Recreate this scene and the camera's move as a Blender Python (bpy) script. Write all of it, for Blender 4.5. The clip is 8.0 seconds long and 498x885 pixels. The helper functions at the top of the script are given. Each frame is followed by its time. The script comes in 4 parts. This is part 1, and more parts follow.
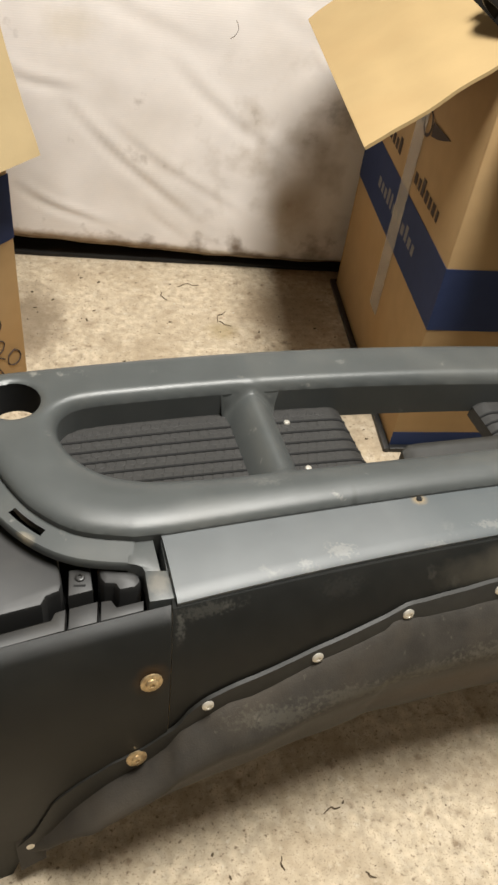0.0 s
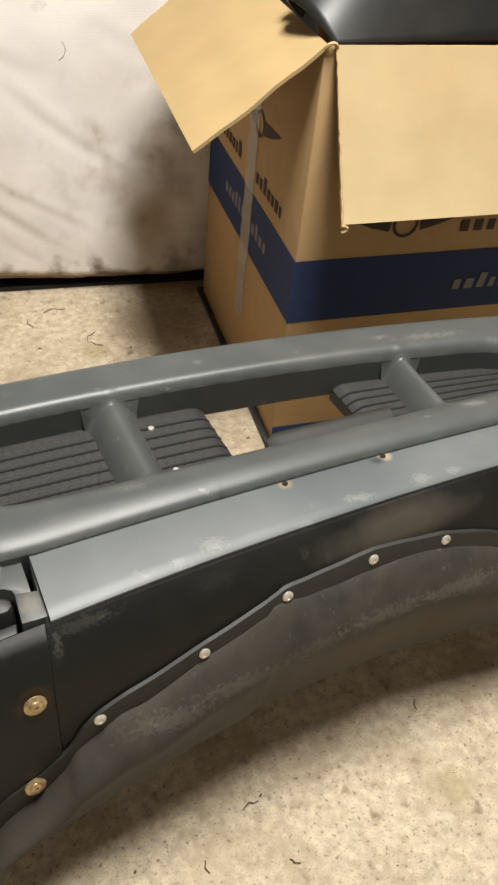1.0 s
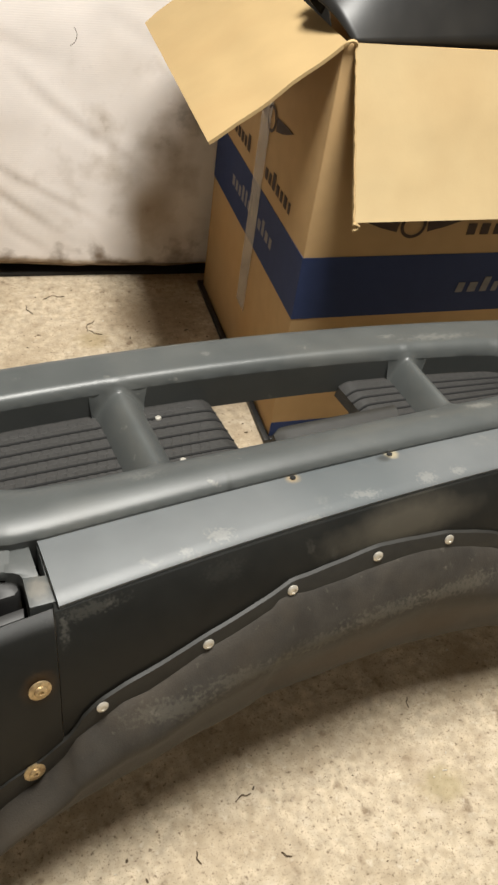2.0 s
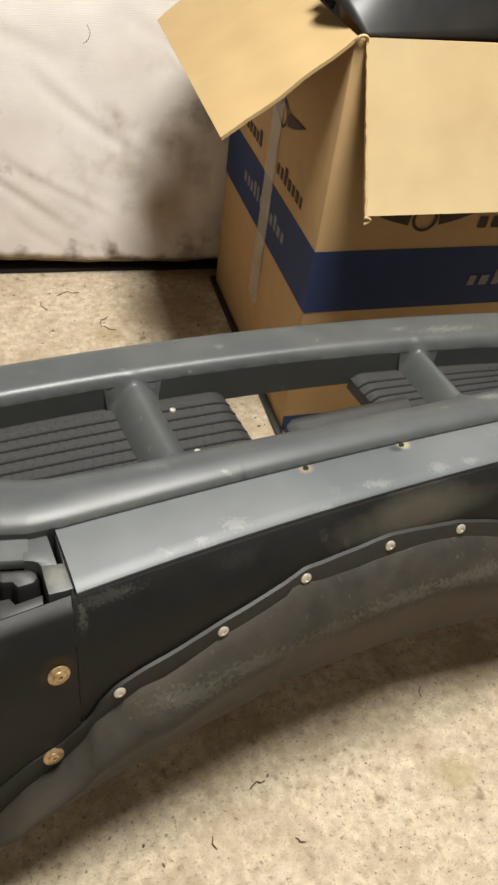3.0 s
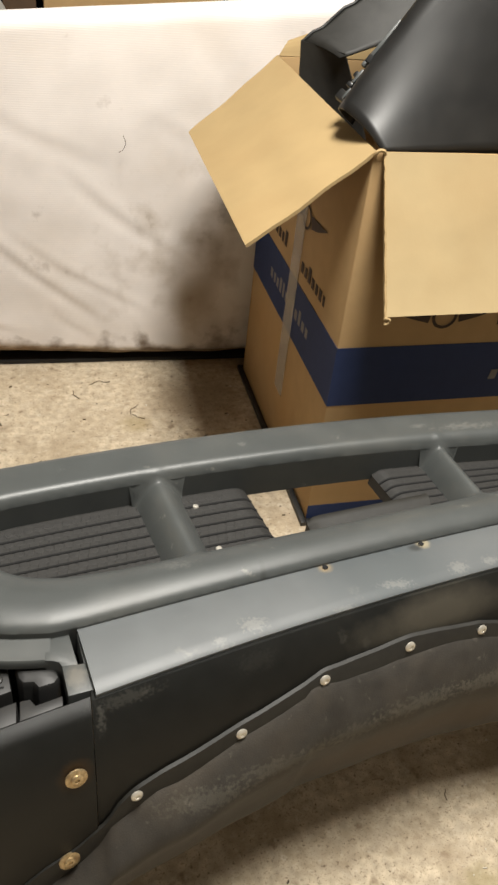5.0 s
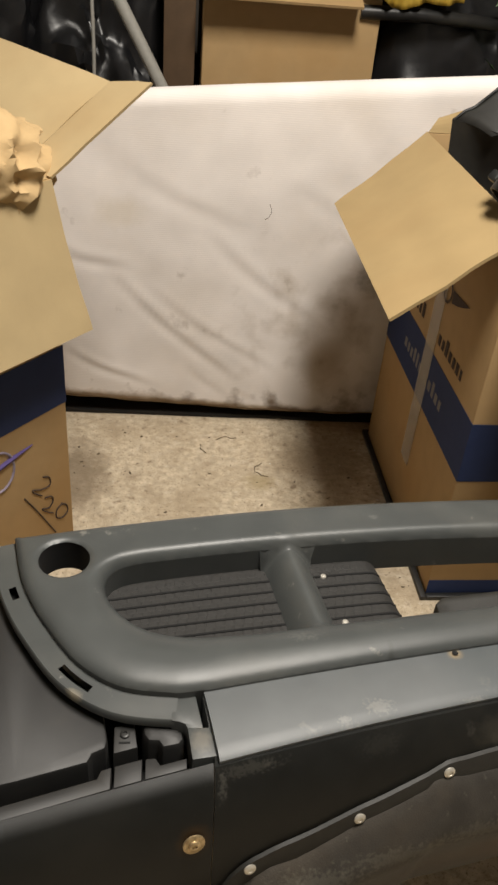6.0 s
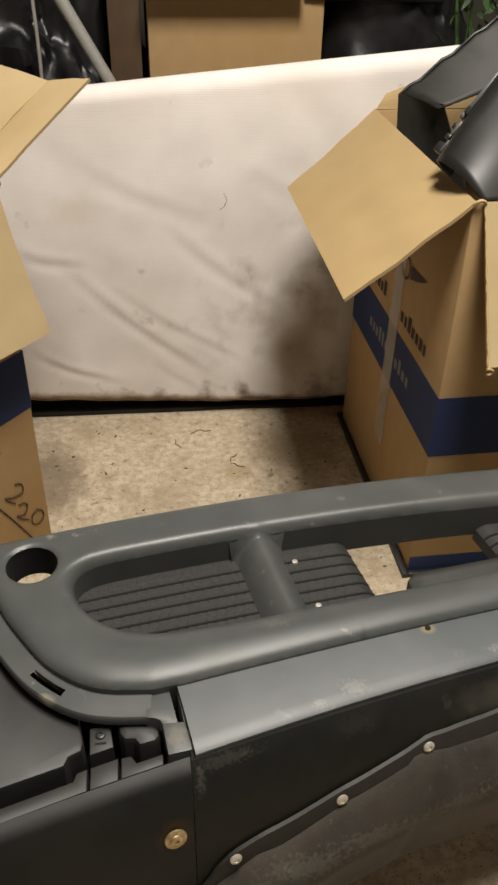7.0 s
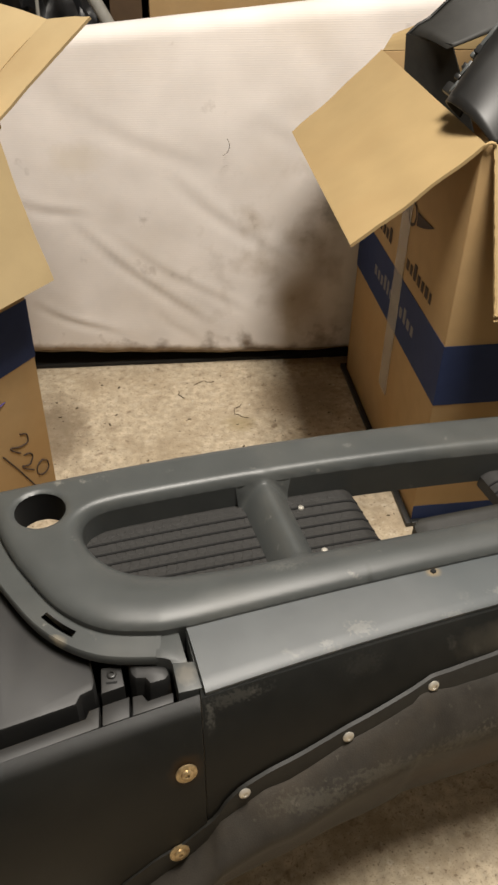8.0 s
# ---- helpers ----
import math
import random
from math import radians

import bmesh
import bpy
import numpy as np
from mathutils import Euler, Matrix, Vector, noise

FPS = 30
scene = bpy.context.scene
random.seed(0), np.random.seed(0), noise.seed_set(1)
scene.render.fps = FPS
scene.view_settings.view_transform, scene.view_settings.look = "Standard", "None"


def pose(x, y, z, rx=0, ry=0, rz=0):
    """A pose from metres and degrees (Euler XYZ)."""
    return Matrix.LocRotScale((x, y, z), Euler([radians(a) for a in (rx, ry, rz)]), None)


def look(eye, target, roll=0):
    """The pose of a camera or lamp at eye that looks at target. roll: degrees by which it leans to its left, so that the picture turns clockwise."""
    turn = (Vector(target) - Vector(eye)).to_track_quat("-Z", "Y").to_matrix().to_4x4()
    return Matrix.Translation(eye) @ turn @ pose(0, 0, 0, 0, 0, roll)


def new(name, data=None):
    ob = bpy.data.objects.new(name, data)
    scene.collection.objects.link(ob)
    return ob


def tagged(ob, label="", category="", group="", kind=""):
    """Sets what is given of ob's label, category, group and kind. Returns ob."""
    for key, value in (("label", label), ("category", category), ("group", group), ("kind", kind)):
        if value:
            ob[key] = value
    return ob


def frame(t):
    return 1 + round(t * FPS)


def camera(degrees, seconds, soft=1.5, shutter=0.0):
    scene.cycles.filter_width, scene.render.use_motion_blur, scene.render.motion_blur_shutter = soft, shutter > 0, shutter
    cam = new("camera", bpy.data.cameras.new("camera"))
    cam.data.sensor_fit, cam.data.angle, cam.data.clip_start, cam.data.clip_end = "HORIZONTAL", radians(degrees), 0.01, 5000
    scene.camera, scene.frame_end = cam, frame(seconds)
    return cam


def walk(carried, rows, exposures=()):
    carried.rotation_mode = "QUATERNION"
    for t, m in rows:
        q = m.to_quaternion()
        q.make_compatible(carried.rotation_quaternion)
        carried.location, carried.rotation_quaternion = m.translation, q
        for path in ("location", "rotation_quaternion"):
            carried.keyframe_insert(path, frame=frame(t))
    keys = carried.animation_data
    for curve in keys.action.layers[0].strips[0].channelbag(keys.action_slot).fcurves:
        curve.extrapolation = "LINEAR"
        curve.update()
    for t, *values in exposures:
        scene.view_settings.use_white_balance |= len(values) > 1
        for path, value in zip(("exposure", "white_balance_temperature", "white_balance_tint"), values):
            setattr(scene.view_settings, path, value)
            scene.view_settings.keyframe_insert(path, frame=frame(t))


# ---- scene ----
cam = camera(34.4, 8.0, soft=2.7)
PATH = [
    (0, (0.0031, 0.1106, 1.2705), (0.3133, 1.5105, -0.1237), 8.99),
    (0.3, (0.0251, 0.1082, 1.2717), (0.2863, 1.4801, -0.0165), 7.07),
    (0.5, (0.0404, 0.0994, 1.2722), (0.3479, 1.5386, -0.0821), 6.06),
    (0.9, (0.0664, 0.0756, 1.2683), (0.5217, 1.4122, -0.0030), 6.69),
    (1, (0.0682, 0.0754, 1.2669), (0.5913, 1.4622, -0.0759), 6.66),
    (1.2, (0.0637, 0.0777, 1.2624), (0.6222, 1.3769, -0.0066), 7.32),
    (1.5, (0.0487, 0.0843, 1.2590), (0.6356, 1.4537, -0.0753), 8.82),
    (1.7, (0.0401, 0.0836, 1.2587), (0.5838, 1.3835, -0.0160), 9.70),
    (2.8, (0.0239, 0.0680, 1.2617), (0.5441, 1.3729, -0.0177), 9.58),
    (3, (0.0241, 0.0646, 1.2625), (0.5609, 1.4379, -0.0887), 9.02),
    (3.2, (0.0304, 0.0585, 1.2627), (0.5156, 1.3759, -0.0175), 8.27),
    (3.5, (0.0434, 0.0559, 1.2686), (0.5631, 1.4327, -0.0858), 6.72),
    (3.8, (0.0326, 0.0567, 1.2882), (0.5240, 1.3682, 0.0042), 7.06),
    (4, (0.0265, 0.0582, 1.2966), (0.5431, 1.4731, -0.0191), 7.06),
    (4.2, (0.0425, 0.0622, 1.2959), (0.5523, 1.4790, -0.0205), 6.99),
    (5.3, (0.0232, 0.0682, 1.3111), (0.4671, 1.6084, 0.1150), 7.37),
    (5.5, (0.0070, 0.0779, 1.3120), (0.4040, 1.6279, 0.1122), 7.52),
    (5.7, (-0.0046, 0.0801, 1.3198), (0.2700, 1.5797, 0.1859), 6.21),
    (5.9, (-0.0090, 0.0793, 1.3307), (0.1880, 1.6281, 0.2480), 4.99),
    (6, (-0.0091, 0.0791, 1.3328), (0.2097, 1.7082, 0.1935), 5.28),
    (6.3, (0.0061, 0.0741, 1.3291), (0.2182, 1.6175, 0.2414), 3.59),
    (6.5, (0.0222, 0.0712, 1.3275), (0.2337, 1.7020, 0.1892), 1.53),
    (6.7, (0.0324, 0.0732, 1.3277), (0.2287, 1.6153, 0.2354), 0.81),
    (7, (0.0376, 0.0772, 1.3288), (0.2772, 1.6922, 0.1737), 1.33),
    (7.2, (0.0346, 0.0778, 1.3272), (0.1949, 1.6232, 0.2334), 0.41),
    (7.4, (0.0301, 0.0780, 1.3236), (0.2134, 1.6179, 0.2258), 2.00),
    (7.5, (0.0290, 0.0773, 1.3219), (0.2593, 1.6942, 0.1674), 2.87),
    (7.7, (0.0278, 0.0761, 1.3183), (0.2443, 1.5994, 0.2035), 2.79),
    (7.9, (0.0269, 0.0717, 1.3172), (0.2331, 1.5463, 0.1369), 1.43),
    (8, (0.0272, 0.0689, 1.3165), (0.2590, 1.6197, 0.0749), 1.26),
]
walk(cam, [(t, look(eye, target, roll)) for t, eye, target, roll in PATH], exposures=((0.0, 0.0, 6380, 10), (4.2, 0.0, 6380, 10), (5.5, -0.34, 6600, 11), (6.2, -0.56, 6700, 12), (7.5, -0.50, 6700, 12), (8.0, -0.44, 6700, 12)))

# ---- light ----
world = bpy.data.worlds.new("garage_air")
scene.world = world
world.use_nodes = True
world.node_tree.nodes["Background"].inputs["Color"].default_value = (1.0, 0.86, 0.68, 1)
world.node_tree.nodes["Background"].inputs["Strength"].default_value = 0.02
LAMP_AT = (0.48, 0.80, 3.3)
lamp_data = bpy.data.lights.new("ceiling_lamp_light", "AREA")
lamp_data.shape = "RECTANGLE"
lamp_data.size, lamp_data.size_y = 0.60, 1.10
lamp_data.energy = 196.0
lamp_data.color = (1.0, 0.965, 0.885)
lamp = new("ceiling_lamp_light", lamp_data)
lamp.location = LAMP_AT


# ---- materials ----
def material(name, base, rough=0.6, metal=0.0, spread=0.12, grain=60.0, bump=0.1, bump_scale=300.0, stain=None, stain_amount=0.0, stain_scale=4.0, gloss=0.5, scuff=None, scuff_at=(0.66, 0.74), scuff_scale=(18, 18, 18)):
    """A surface with fine grain, broad colour drift, a relief and stains with a shape of their own."""
    m = bpy.data.materials.new(name)
    m.use_nodes = True
    nodes, links = m.node_tree.nodes, m.node_tree.links
    bsdf = nodes["Principled BSDF"]
    where = nodes.new("ShaderNodeTexCoord")
    fine = nodes.new("ShaderNodeTexNoise")
    fine.inputs["Scale"].default_value, fine.inputs["Detail"].default_value = grain, 8
    broad = nodes.new("ShaderNodeTexNoise")
    broad.inputs["Scale"].default_value, broad.inputs["Detail"].default_value = stain_scale, 6
    for n in (fine, broad):
        links.new(where.outputs["Object"], n.inputs["Vector"])
    ramp = nodes.new("ShaderNodeMapRange")
    ramp.inputs["From Min"].default_value, ramp.inputs["From Max"].default_value = 0.3, 0.7
    ramp.inputs["To Min"].default_value, ramp.inputs["To Max"].default_value = 1 - spread, 1 + spread
    links.new(fine.outputs["Fac"], ramp.inputs["Value"])
    scaled = nodes.new("ShaderNodeVectorMath")
    scaled.operation = "SCALE"
    scaled.inputs[0].default_value = base
    links.new(ramp.outputs["Result"], scaled.inputs["Scale"])
    colour = scaled.outputs["Vector"]
    if stain:
        edge = nodes.new("ShaderNodeMapRange")
        edge.inputs["From Min"].default_value, edge.inputs["From Max"].default_value = 0.5, 0.72
        edge.inputs["To Max"].default_value = stain_amount
        links.new(broad.outputs["Fac"], edge.inputs["Value"])
        mix = nodes.new("ShaderNodeMix")
        mix.data_type = "RGBA"
        mix.inputs["B"].default_value = (*stain, 1)
        links.new(edge.outputs["Result"], mix.inputs["Factor"])
        links.new(colour, mix.inputs["A"])
        colour = mix.outputs["Result"]
    if scuff:
        stretch = nodes.new("ShaderNodeMapping")
        stretch.inputs["Scale"].default_value = scuff_scale
        links.new(where.outputs["Object"], stretch.inputs["Vector"])
        marks = nodes.new("ShaderNodeTexNoise")
        marks.inputs["Scale"].default_value, marks.inputs["Detail"].default_value, marks.inputs["Roughness"].default_value = 1.0, 9, 0.68
        links.new(stretch.outputs["Vector"], marks.inputs["Vector"])
        cut = nodes.new("ShaderNodeMapRange")
        cut.inputs["From Min"].default_value, cut.inputs["From Max"].default_value, cut.inputs["To Max"].default_value = *scuff_at, 0.8
        links.new(marks.outputs["Fac"], cut.inputs["Value"])
        over = nodes.new("ShaderNodeMix")
        over.data_type = "RGBA"
        over.inputs["B"].default_value = (*scuff, 1)
        links.new(cut.outputs["Result"], over.inputs["Factor"])
        links.new(colour, over.inputs["A"])
        colour = over.outputs["Result"]
    links.new(colour, bsdf.inputs["Base Color"])
    shine = nodes.new("ShaderNodeMapRange")
    shine.inputs["To Min"].default_value, shine.inputs["To Max"].default_value = max(rough - 0.12, 0.02), min(rough + 0.12, 1)
    links.new(broad.outputs["Fac"], shine.inputs["Value"])
    links.new(shine.outputs["Result"], bsdf.inputs["Roughness"])
    bsdf.inputs["Metallic"].default_value = metal
    bsdf.inputs["Specular IOR Level"].default_value = gloss
    if bump:
        rough_noise = nodes.new("ShaderNodeTexNoise")
        rough_noise.inputs["Scale"].default_value, rough_noise.inputs["Detail"].default_value = bump_scale, 4
        links.new(where.outputs["Object"], rough_noise.inputs["Vector"])
        relief = nodes.new("ShaderNodeBump")
        relief.inputs["Strength"].default_value, relief.inputs["Distance"].default_value = bump, 0.002
        links.new(rough_noise.outputs["Fac"], relief.inputs["Height"])
        links.new(relief.outputs["Normal"], bsdf.inputs["Normal"])
    return m


GREY = material("moulded_grey_plastic", (0.066, 0.071, 0.070), 0.40, spread=0.07, grain=25, bump=0.12, bump_scale=900, stain=(0.12, 0.118, 0.105), stain_amount=0.35, stain_scale=7, scuff=(0.30, 0.29, 0.26), scuff_at=(0.64, 0.76), scuff_scale=(26, 26, 26))
STRIP = material("pale_grey_plastic", (0.118, 0.126, 0.129), 0.48, spread=0.06, grain=18, bump=0.12, bump_scale=900, stain=(0.115, 0.118, 0.11), stain_amount=0.5, stain_scale=5, scuff=(0.27, 0.26, 0.235), scuff_at=(0.61, 0.76), scuff_scale=(15, 15, 15))
DARK = material("dark_textured_plastic", (0.0085, 0.0088, 0.0080), 0.46, spread=0.15, grain=40, bump=0.2, bump_scale=1200, stain=(0.020, 0.018, 0.014), stain_amount=0.5, stain_scale=6, gloss=0.25, scuff=(0.07, 0.065, 0.055), scuff_at=(0.64, 0.78), scuff_scale=(14, 14, 6))
RUBBER = material("dusty_rubber", (0.036, 0.032, 0.027), 0.62, spread=0.22, grain=36, bump=0.25, bump_scale=420, stain=(0.060, 0.047, 0.033), stain_amount=0.7, stain_scale=7, gloss=0.35, scuff=(0.17, 0.155, 0.125), scuff_at=(0.62, 0.80), scuff_scale=(60, 60, 40))
FLANGE = material("black_rubber_edge", (0.017, 0.016, 0.0135), 0.6, spread=0.2, grain=60, bump=0.2, bump_scale=600)
TREAD = material("tread_plastic", (0.021, 0.0198, 0.0182), 0.66, spread=0.2, grain=120, bump=0.3, bump_scale=900)
BLACK = material("satin_black_plastic", (0.014, 0.014, 0.014), 0.38, spread=0.1, grain=20, bump=0.05, bump_scale=500, stain=(0.05, 0.045, 0.035), stain_amount=0.3, stain_scale=9)
MATTE = material("matte_black_plastic", (0.015, 0.0147, 0.0143), 0.42, spread=0.12, grain=30, bump=0.03, bump_scale=400, stain=(0.03, 0.027, 0.023), stain_amount=0.35, stain_scale=8, gloss=0.4)
BARE = material("satin_bare_plastic", (0.021, 0.0205, 0.020), 0.54, spread=0.1, grain=20, bump=0.03, bump_scale=300, stain=(0.045, 0.041, 0.034), stain_amount=0.4, stain_scale=11)
ZINC = material("zinc_rivet", (0.72, 0.68, 0.6), 0.38, metal=0.7, spread=0.15, grain=200)
BRASS = material("rusty_screw", (0.55, 0.42, 0.24), 0.4, metal=0.75, spread=0.3, grain=300, stain=(0.2, 0.1, 0.04), stain_amount=0.7, stain_scale=150)
# Flat black that paints the shade in recesses; also the rubber stops.
SHADE_AND_RUBBER = material("recess_shade_and_rubber", (0.006, 0.006, 0.006), 0.9, bump=0)
CARD = material("cardboard", (0.42, 0.28, 0.137), 0.85, spread=0.05, grain=20, bump=0.1, bump_scale=250, stain=(0.42, 0.25, 0.1), stain_amount=0.5, stain_scale=3, gloss=0.2)
CARD_IN = material("cardboard_inside", (0.44, 0.335, 0.185), 0.85, spread=0.04, grain=14, bump=0.08, bump_scale=200, stain=(0.36, 0.245, 0.12), stain_amount=0.5, stain_scale=3, gloss=0.2)
# Darker copy of the inside card, for flaps that get less light.
CARD_IN_SHADED = material("cardboard_inside_shaded", (0.375, 0.268, 0.132), 0.85, spread=0.04, grain=14, bump=0.08, bump_scale=200, stain=(0.34, 0.225, 0.105), stain_amount=0.5, stain_scale=3, gloss=0.2)
CARD_EDGE = material("cardboard_edge", (0.46, 0.33, 0.17), 0.9, spread=0.25, grain=500, bump=0.4, bump_scale=600, gloss=0.1)
NAVY = material("navy_print", (0.022, 0.036, 0.10), 0.75, spread=0.06, grain=30, bump=0.08, bump_scale=250, gloss=0.25)
INK = material("dark_print", (0.065, 0.045, 0.035), 0.8, spread=0.1, bump=0, gloss=0.2)
PALE_INK = material("pale_print", (0.20, 0.19, 0.19), 0.8, spread=0.08, bump=0, gloss=0.2)
TAPE = material("clear_packing_tape", (0.66, 0.60, 0.52), 0.2, spread=0.08, grain=30, bump=0.3, bump_scale=40, gloss=0.6)
TAPE.node_tree.nodes["Principled BSDF"].inputs["Alpha"].default_value = 0.38
PAPER = material("kraft_paper", (0.5, 0.35, 0.18), 0.85, spread=0.08, grain=20, bump=0.2, bump_scale=120, gloss=0.2)
PIPE = material("grey_pipe", (0.33, 0.32, 0.29), 0.45, spread=0.08, bump=0.05)
BAG = material("black_bag", (0.009, 0.009, 0.010), 0.36, spread=0.2, grain=12, bump=0.8, bump_scale=25)
LEAF = material("green_leaf", (0.05, 0.10, 0.03), 0.5, spread=0.25, grain=90)
# Pale tone picked so the unseen walls reflect fill light.
BOUNCE_PAINT = material("bounce_wall_paint", (0.34, 0.32, 0.285), 0.8, spread=0.06, grain=14, bump=0.2, bump_scale=80, stain=(0.27, 0.25, 0.21), stain_amount=0.5, stain_scale=2, gloss=0.2)
# Darker than the other walls: the dim background is put into this colour.
SHADED_PLASTER = material("plaster", (0.075, 0.068, 0.06), 0.9, spread=0.08, grain=20, bump=0.2, bump_scale=80, gloss=0.2)
GRIT = material("floor_grit", (0.085, 0.058, 0.032), 0.9, spread=0.4, grain=300, bump=0.3)
CRUMB = material("pale_crumb", (0.55, 0.5, 0.42), 0.9, spread=0.2, grain=200, bump=0.3)


def marks(mat, spots):
    """Single stains, scuffs and a painted patch of light with a ragged outline: centre, size along x, y, z, tone,
    strength, raggedness and its scale.
    """
    nodes, links = mat.node_tree.nodes, mat.node_tree.links
    bsdf = nodes["Principled BSDF"]
    where = nodes.new("ShaderNodeTexCoord")
    before = bsdf.inputs["Base Color"].links[0].from_socket
    for centre, size, tone, amount, ragged, scale in spots:
        shift = nodes.new("ShaderNodeVectorMath")
        shift.operation = "SUBTRACT"
        shift.inputs[1].default_value = centre
        links.new(where.outputs["Object"], shift.inputs[0])
        shrink = nodes.new("ShaderNodeVectorMath")
        shrink.operation = "DIVIDE"
        shrink.inputs[1].default_value = size
        links.new(shift.outputs["Vector"], shrink.inputs[0])
        far = nodes.new("ShaderNodeVectorMath")
        far.operation = "LENGTH"
        links.new(shrink.outputs["Vector"], far.inputs[0])
        torn = nodes.new("ShaderNodeTexNoise")
        torn.inputs["Scale"].default_value, torn.inputs["Detail"].default_value, torn.inputs["Roughness"].default_value = scale, 7, 0.65
        links.new(where.outputs["Object"], torn.inputs["Vector"])
        total = nodes.new("ShaderNodeMath")
        total.operation = "MULTIPLY_ADD"
        total.inputs[1].default_value = ragged
        links.new(torn.outputs["Fac"], total.inputs[0])
        links.new(far.outputs["Value"], total.inputs[2])
        fall = nodes.new("ShaderNodeMapRange")
        fall.inputs["From Min"].default_value, fall.inputs["From Max"].default_value = 0.4 + ragged * 0.5, 1.0 + ragged * 0.5
        fall.inputs["To Min"].default_value, fall.inputs["To Max"].default_value = amount, 0.0
        links.new(total.outputs["Value"], fall.inputs["Value"])
        mix = nodes.new("ShaderNodeMix")
        mix.data_type = "RGBA"
        mix.inputs["B"].default_value = (*tone, 1)
        links.new(fall.outputs["Result"], mix.inputs["Factor"])
        links.new(before, mix.inputs["A"])
        before = mix.outputs["Result"]
    links.new(before, bsdf.inputs["Base Color"])


CHIP, RUST = (0.30, 0.295, 0.27), (0.26, 0.20, 0.12)
marks(STRIP, [
    ((0.475, 0.78, 0.49), (0.13, 0.12, 0.2), (0.072, 0.083, 0.088), 0.7, 0.25, 30),
    ((0.272, 0.704, 0.49), (0.020, 0.012, 0.03), CHIP, 0.32, 3.8, 220),
    ((0.224, 0.686, 0.49), (0.010, 0.007, 0.03), CHIP, 0.34, 3.8, 280),
    ((0.405, 0.712, 0.49), (0.020, 0.006, 0.03), CHIP, 0.22, 4.0, 300),
    ((0.486, 0.742, 0.49), (0.026, 0.008, 0.03), CHIP, 0.28, 4.0, 260),
    ((0.590, 0.760, 0.49), (0.016, 0.012, 0.03), CHIP, 0.30, 3.8, 240),
    ((0.643, 0.766, 0.49), (0.014, 0.008, 0.03), CHIP, 0.30, 3.8, 260),
    ((0.396, 0.787, 0.492), (0.013, 0.012, 0.02), RUST, 0.8, 0.8, 160),
    ((0.556, 0.813, 0.492), (0.014, 0.013, 0.02), (0.34, 0.29, 0.19), 0.8, 0.8, 160),
    ((0.541, 0.806, 0.492), (0.014, 0.010, 0.02), (0.03, 0.03, 0.028), 0.7, 0.8, 90),
])
marks(GREY, [
    ((0.734, 0.885, 0.50), (0.022, 0.010, 0.03), CHIP, 0.30, 4.0, 240),
    ((0.745, 1.062, 0.50), (0.07, 0.010, 0.03), CHIP, 0.19, 4.2, 180),
    ((0.655, 1.071, 0.50), (0.015, 0.006, 0.03), CHIP, 0.22, 4.0, 260),
    ((0.336, 1.055, 0.50), (0.008, 0.006, 0.03), CHIP, 0.22, 3.6, 260),
    ((0.100, 0.966, 0.50), (0.050, 0.010, 0.03), CHIP, 0.20, 4.2, 220),
    ((0.190, 0.808, 0.49), (0.030, 0.010, 0.03), CHIP, 0.15, 4.1, 220),
    # Cream patch: lit floor showing through a rim slot, painted on.
    ((-0.120, 0.735, 0.482), (0.020, 0.014, 0.02), (0.32, 0.28, 0.20), 0.85, 0.8, 90),
    ((0.046, 0.668, 0.482), (0.016, 0.020, 0.02), (0.16, 0.15, 0.13), 0.8, 1.2, 120),
    ((0.304, 0.775, 0.49), (0.006, 0.03, 0.04), (0.03, 0.03, 0.03), 0.5, 0.8, 90),
])
marks(RUBBER, [
    ((0.20, 0.575, 0.318), (0.07, 0.06, 0.014), (0.125, 0.115, 0.09), 0.30, 4.2, 170),
    ((0.30, 0.60, 0.332), (0.08, 0.06, 0.014), (0.125, 0.115, 0.09), 0.33, 4.2, 170),
    ((0.41, 0.625, 0.342), (0.08, 0.06, 0.014), (0.125, 0.115, 0.09), 0.36, 4.2, 170),
    ((0.52, 0.64, 0.354), (0.08, 0.06, 0.014), (0.125, 0.115, 0.09), 0.39, 4.2, 170),
    ((0.64, 0.655, 0.350), (0.09, 0.06, 0.014), (0.125, 0.115, 0.09), 0.39, 4.2, 170),
    ((0.55, 0.65, 0.25), (0.30, 0.1, 0.06), (0.075, 0.052, 0.033), 0.6, 1.2, 12),
])
marks(DARK, [
    ((0.037, 0.577, 0.412), (0.024, 0.05, 0.026), (0.06, 0.032, 0.012), 0.6, 0.8, 60),
    ((0.098, 0.64, 0.474), (0.045, 0.06, 0.007), (0.10, 0.095, 0.08), 0.20, 4.0, 260),
    ((0.070, 0.63, 0.462), (0.006, 0.05, 0.018), (0.12, 0.115, 0.10), 0.28, 3.4, 300),
    ((0.270, 0.67, 0.466), (0.030, 0.06, 0.012), (0.07, 0.065, 0.055), 0.12, 4.0, 260),
    ((0.53, 0.73, 0.455), (0.16, 0.1, 0.03), (0.075, 0.066, 0.05), 0.7, 1.0, 14),
])


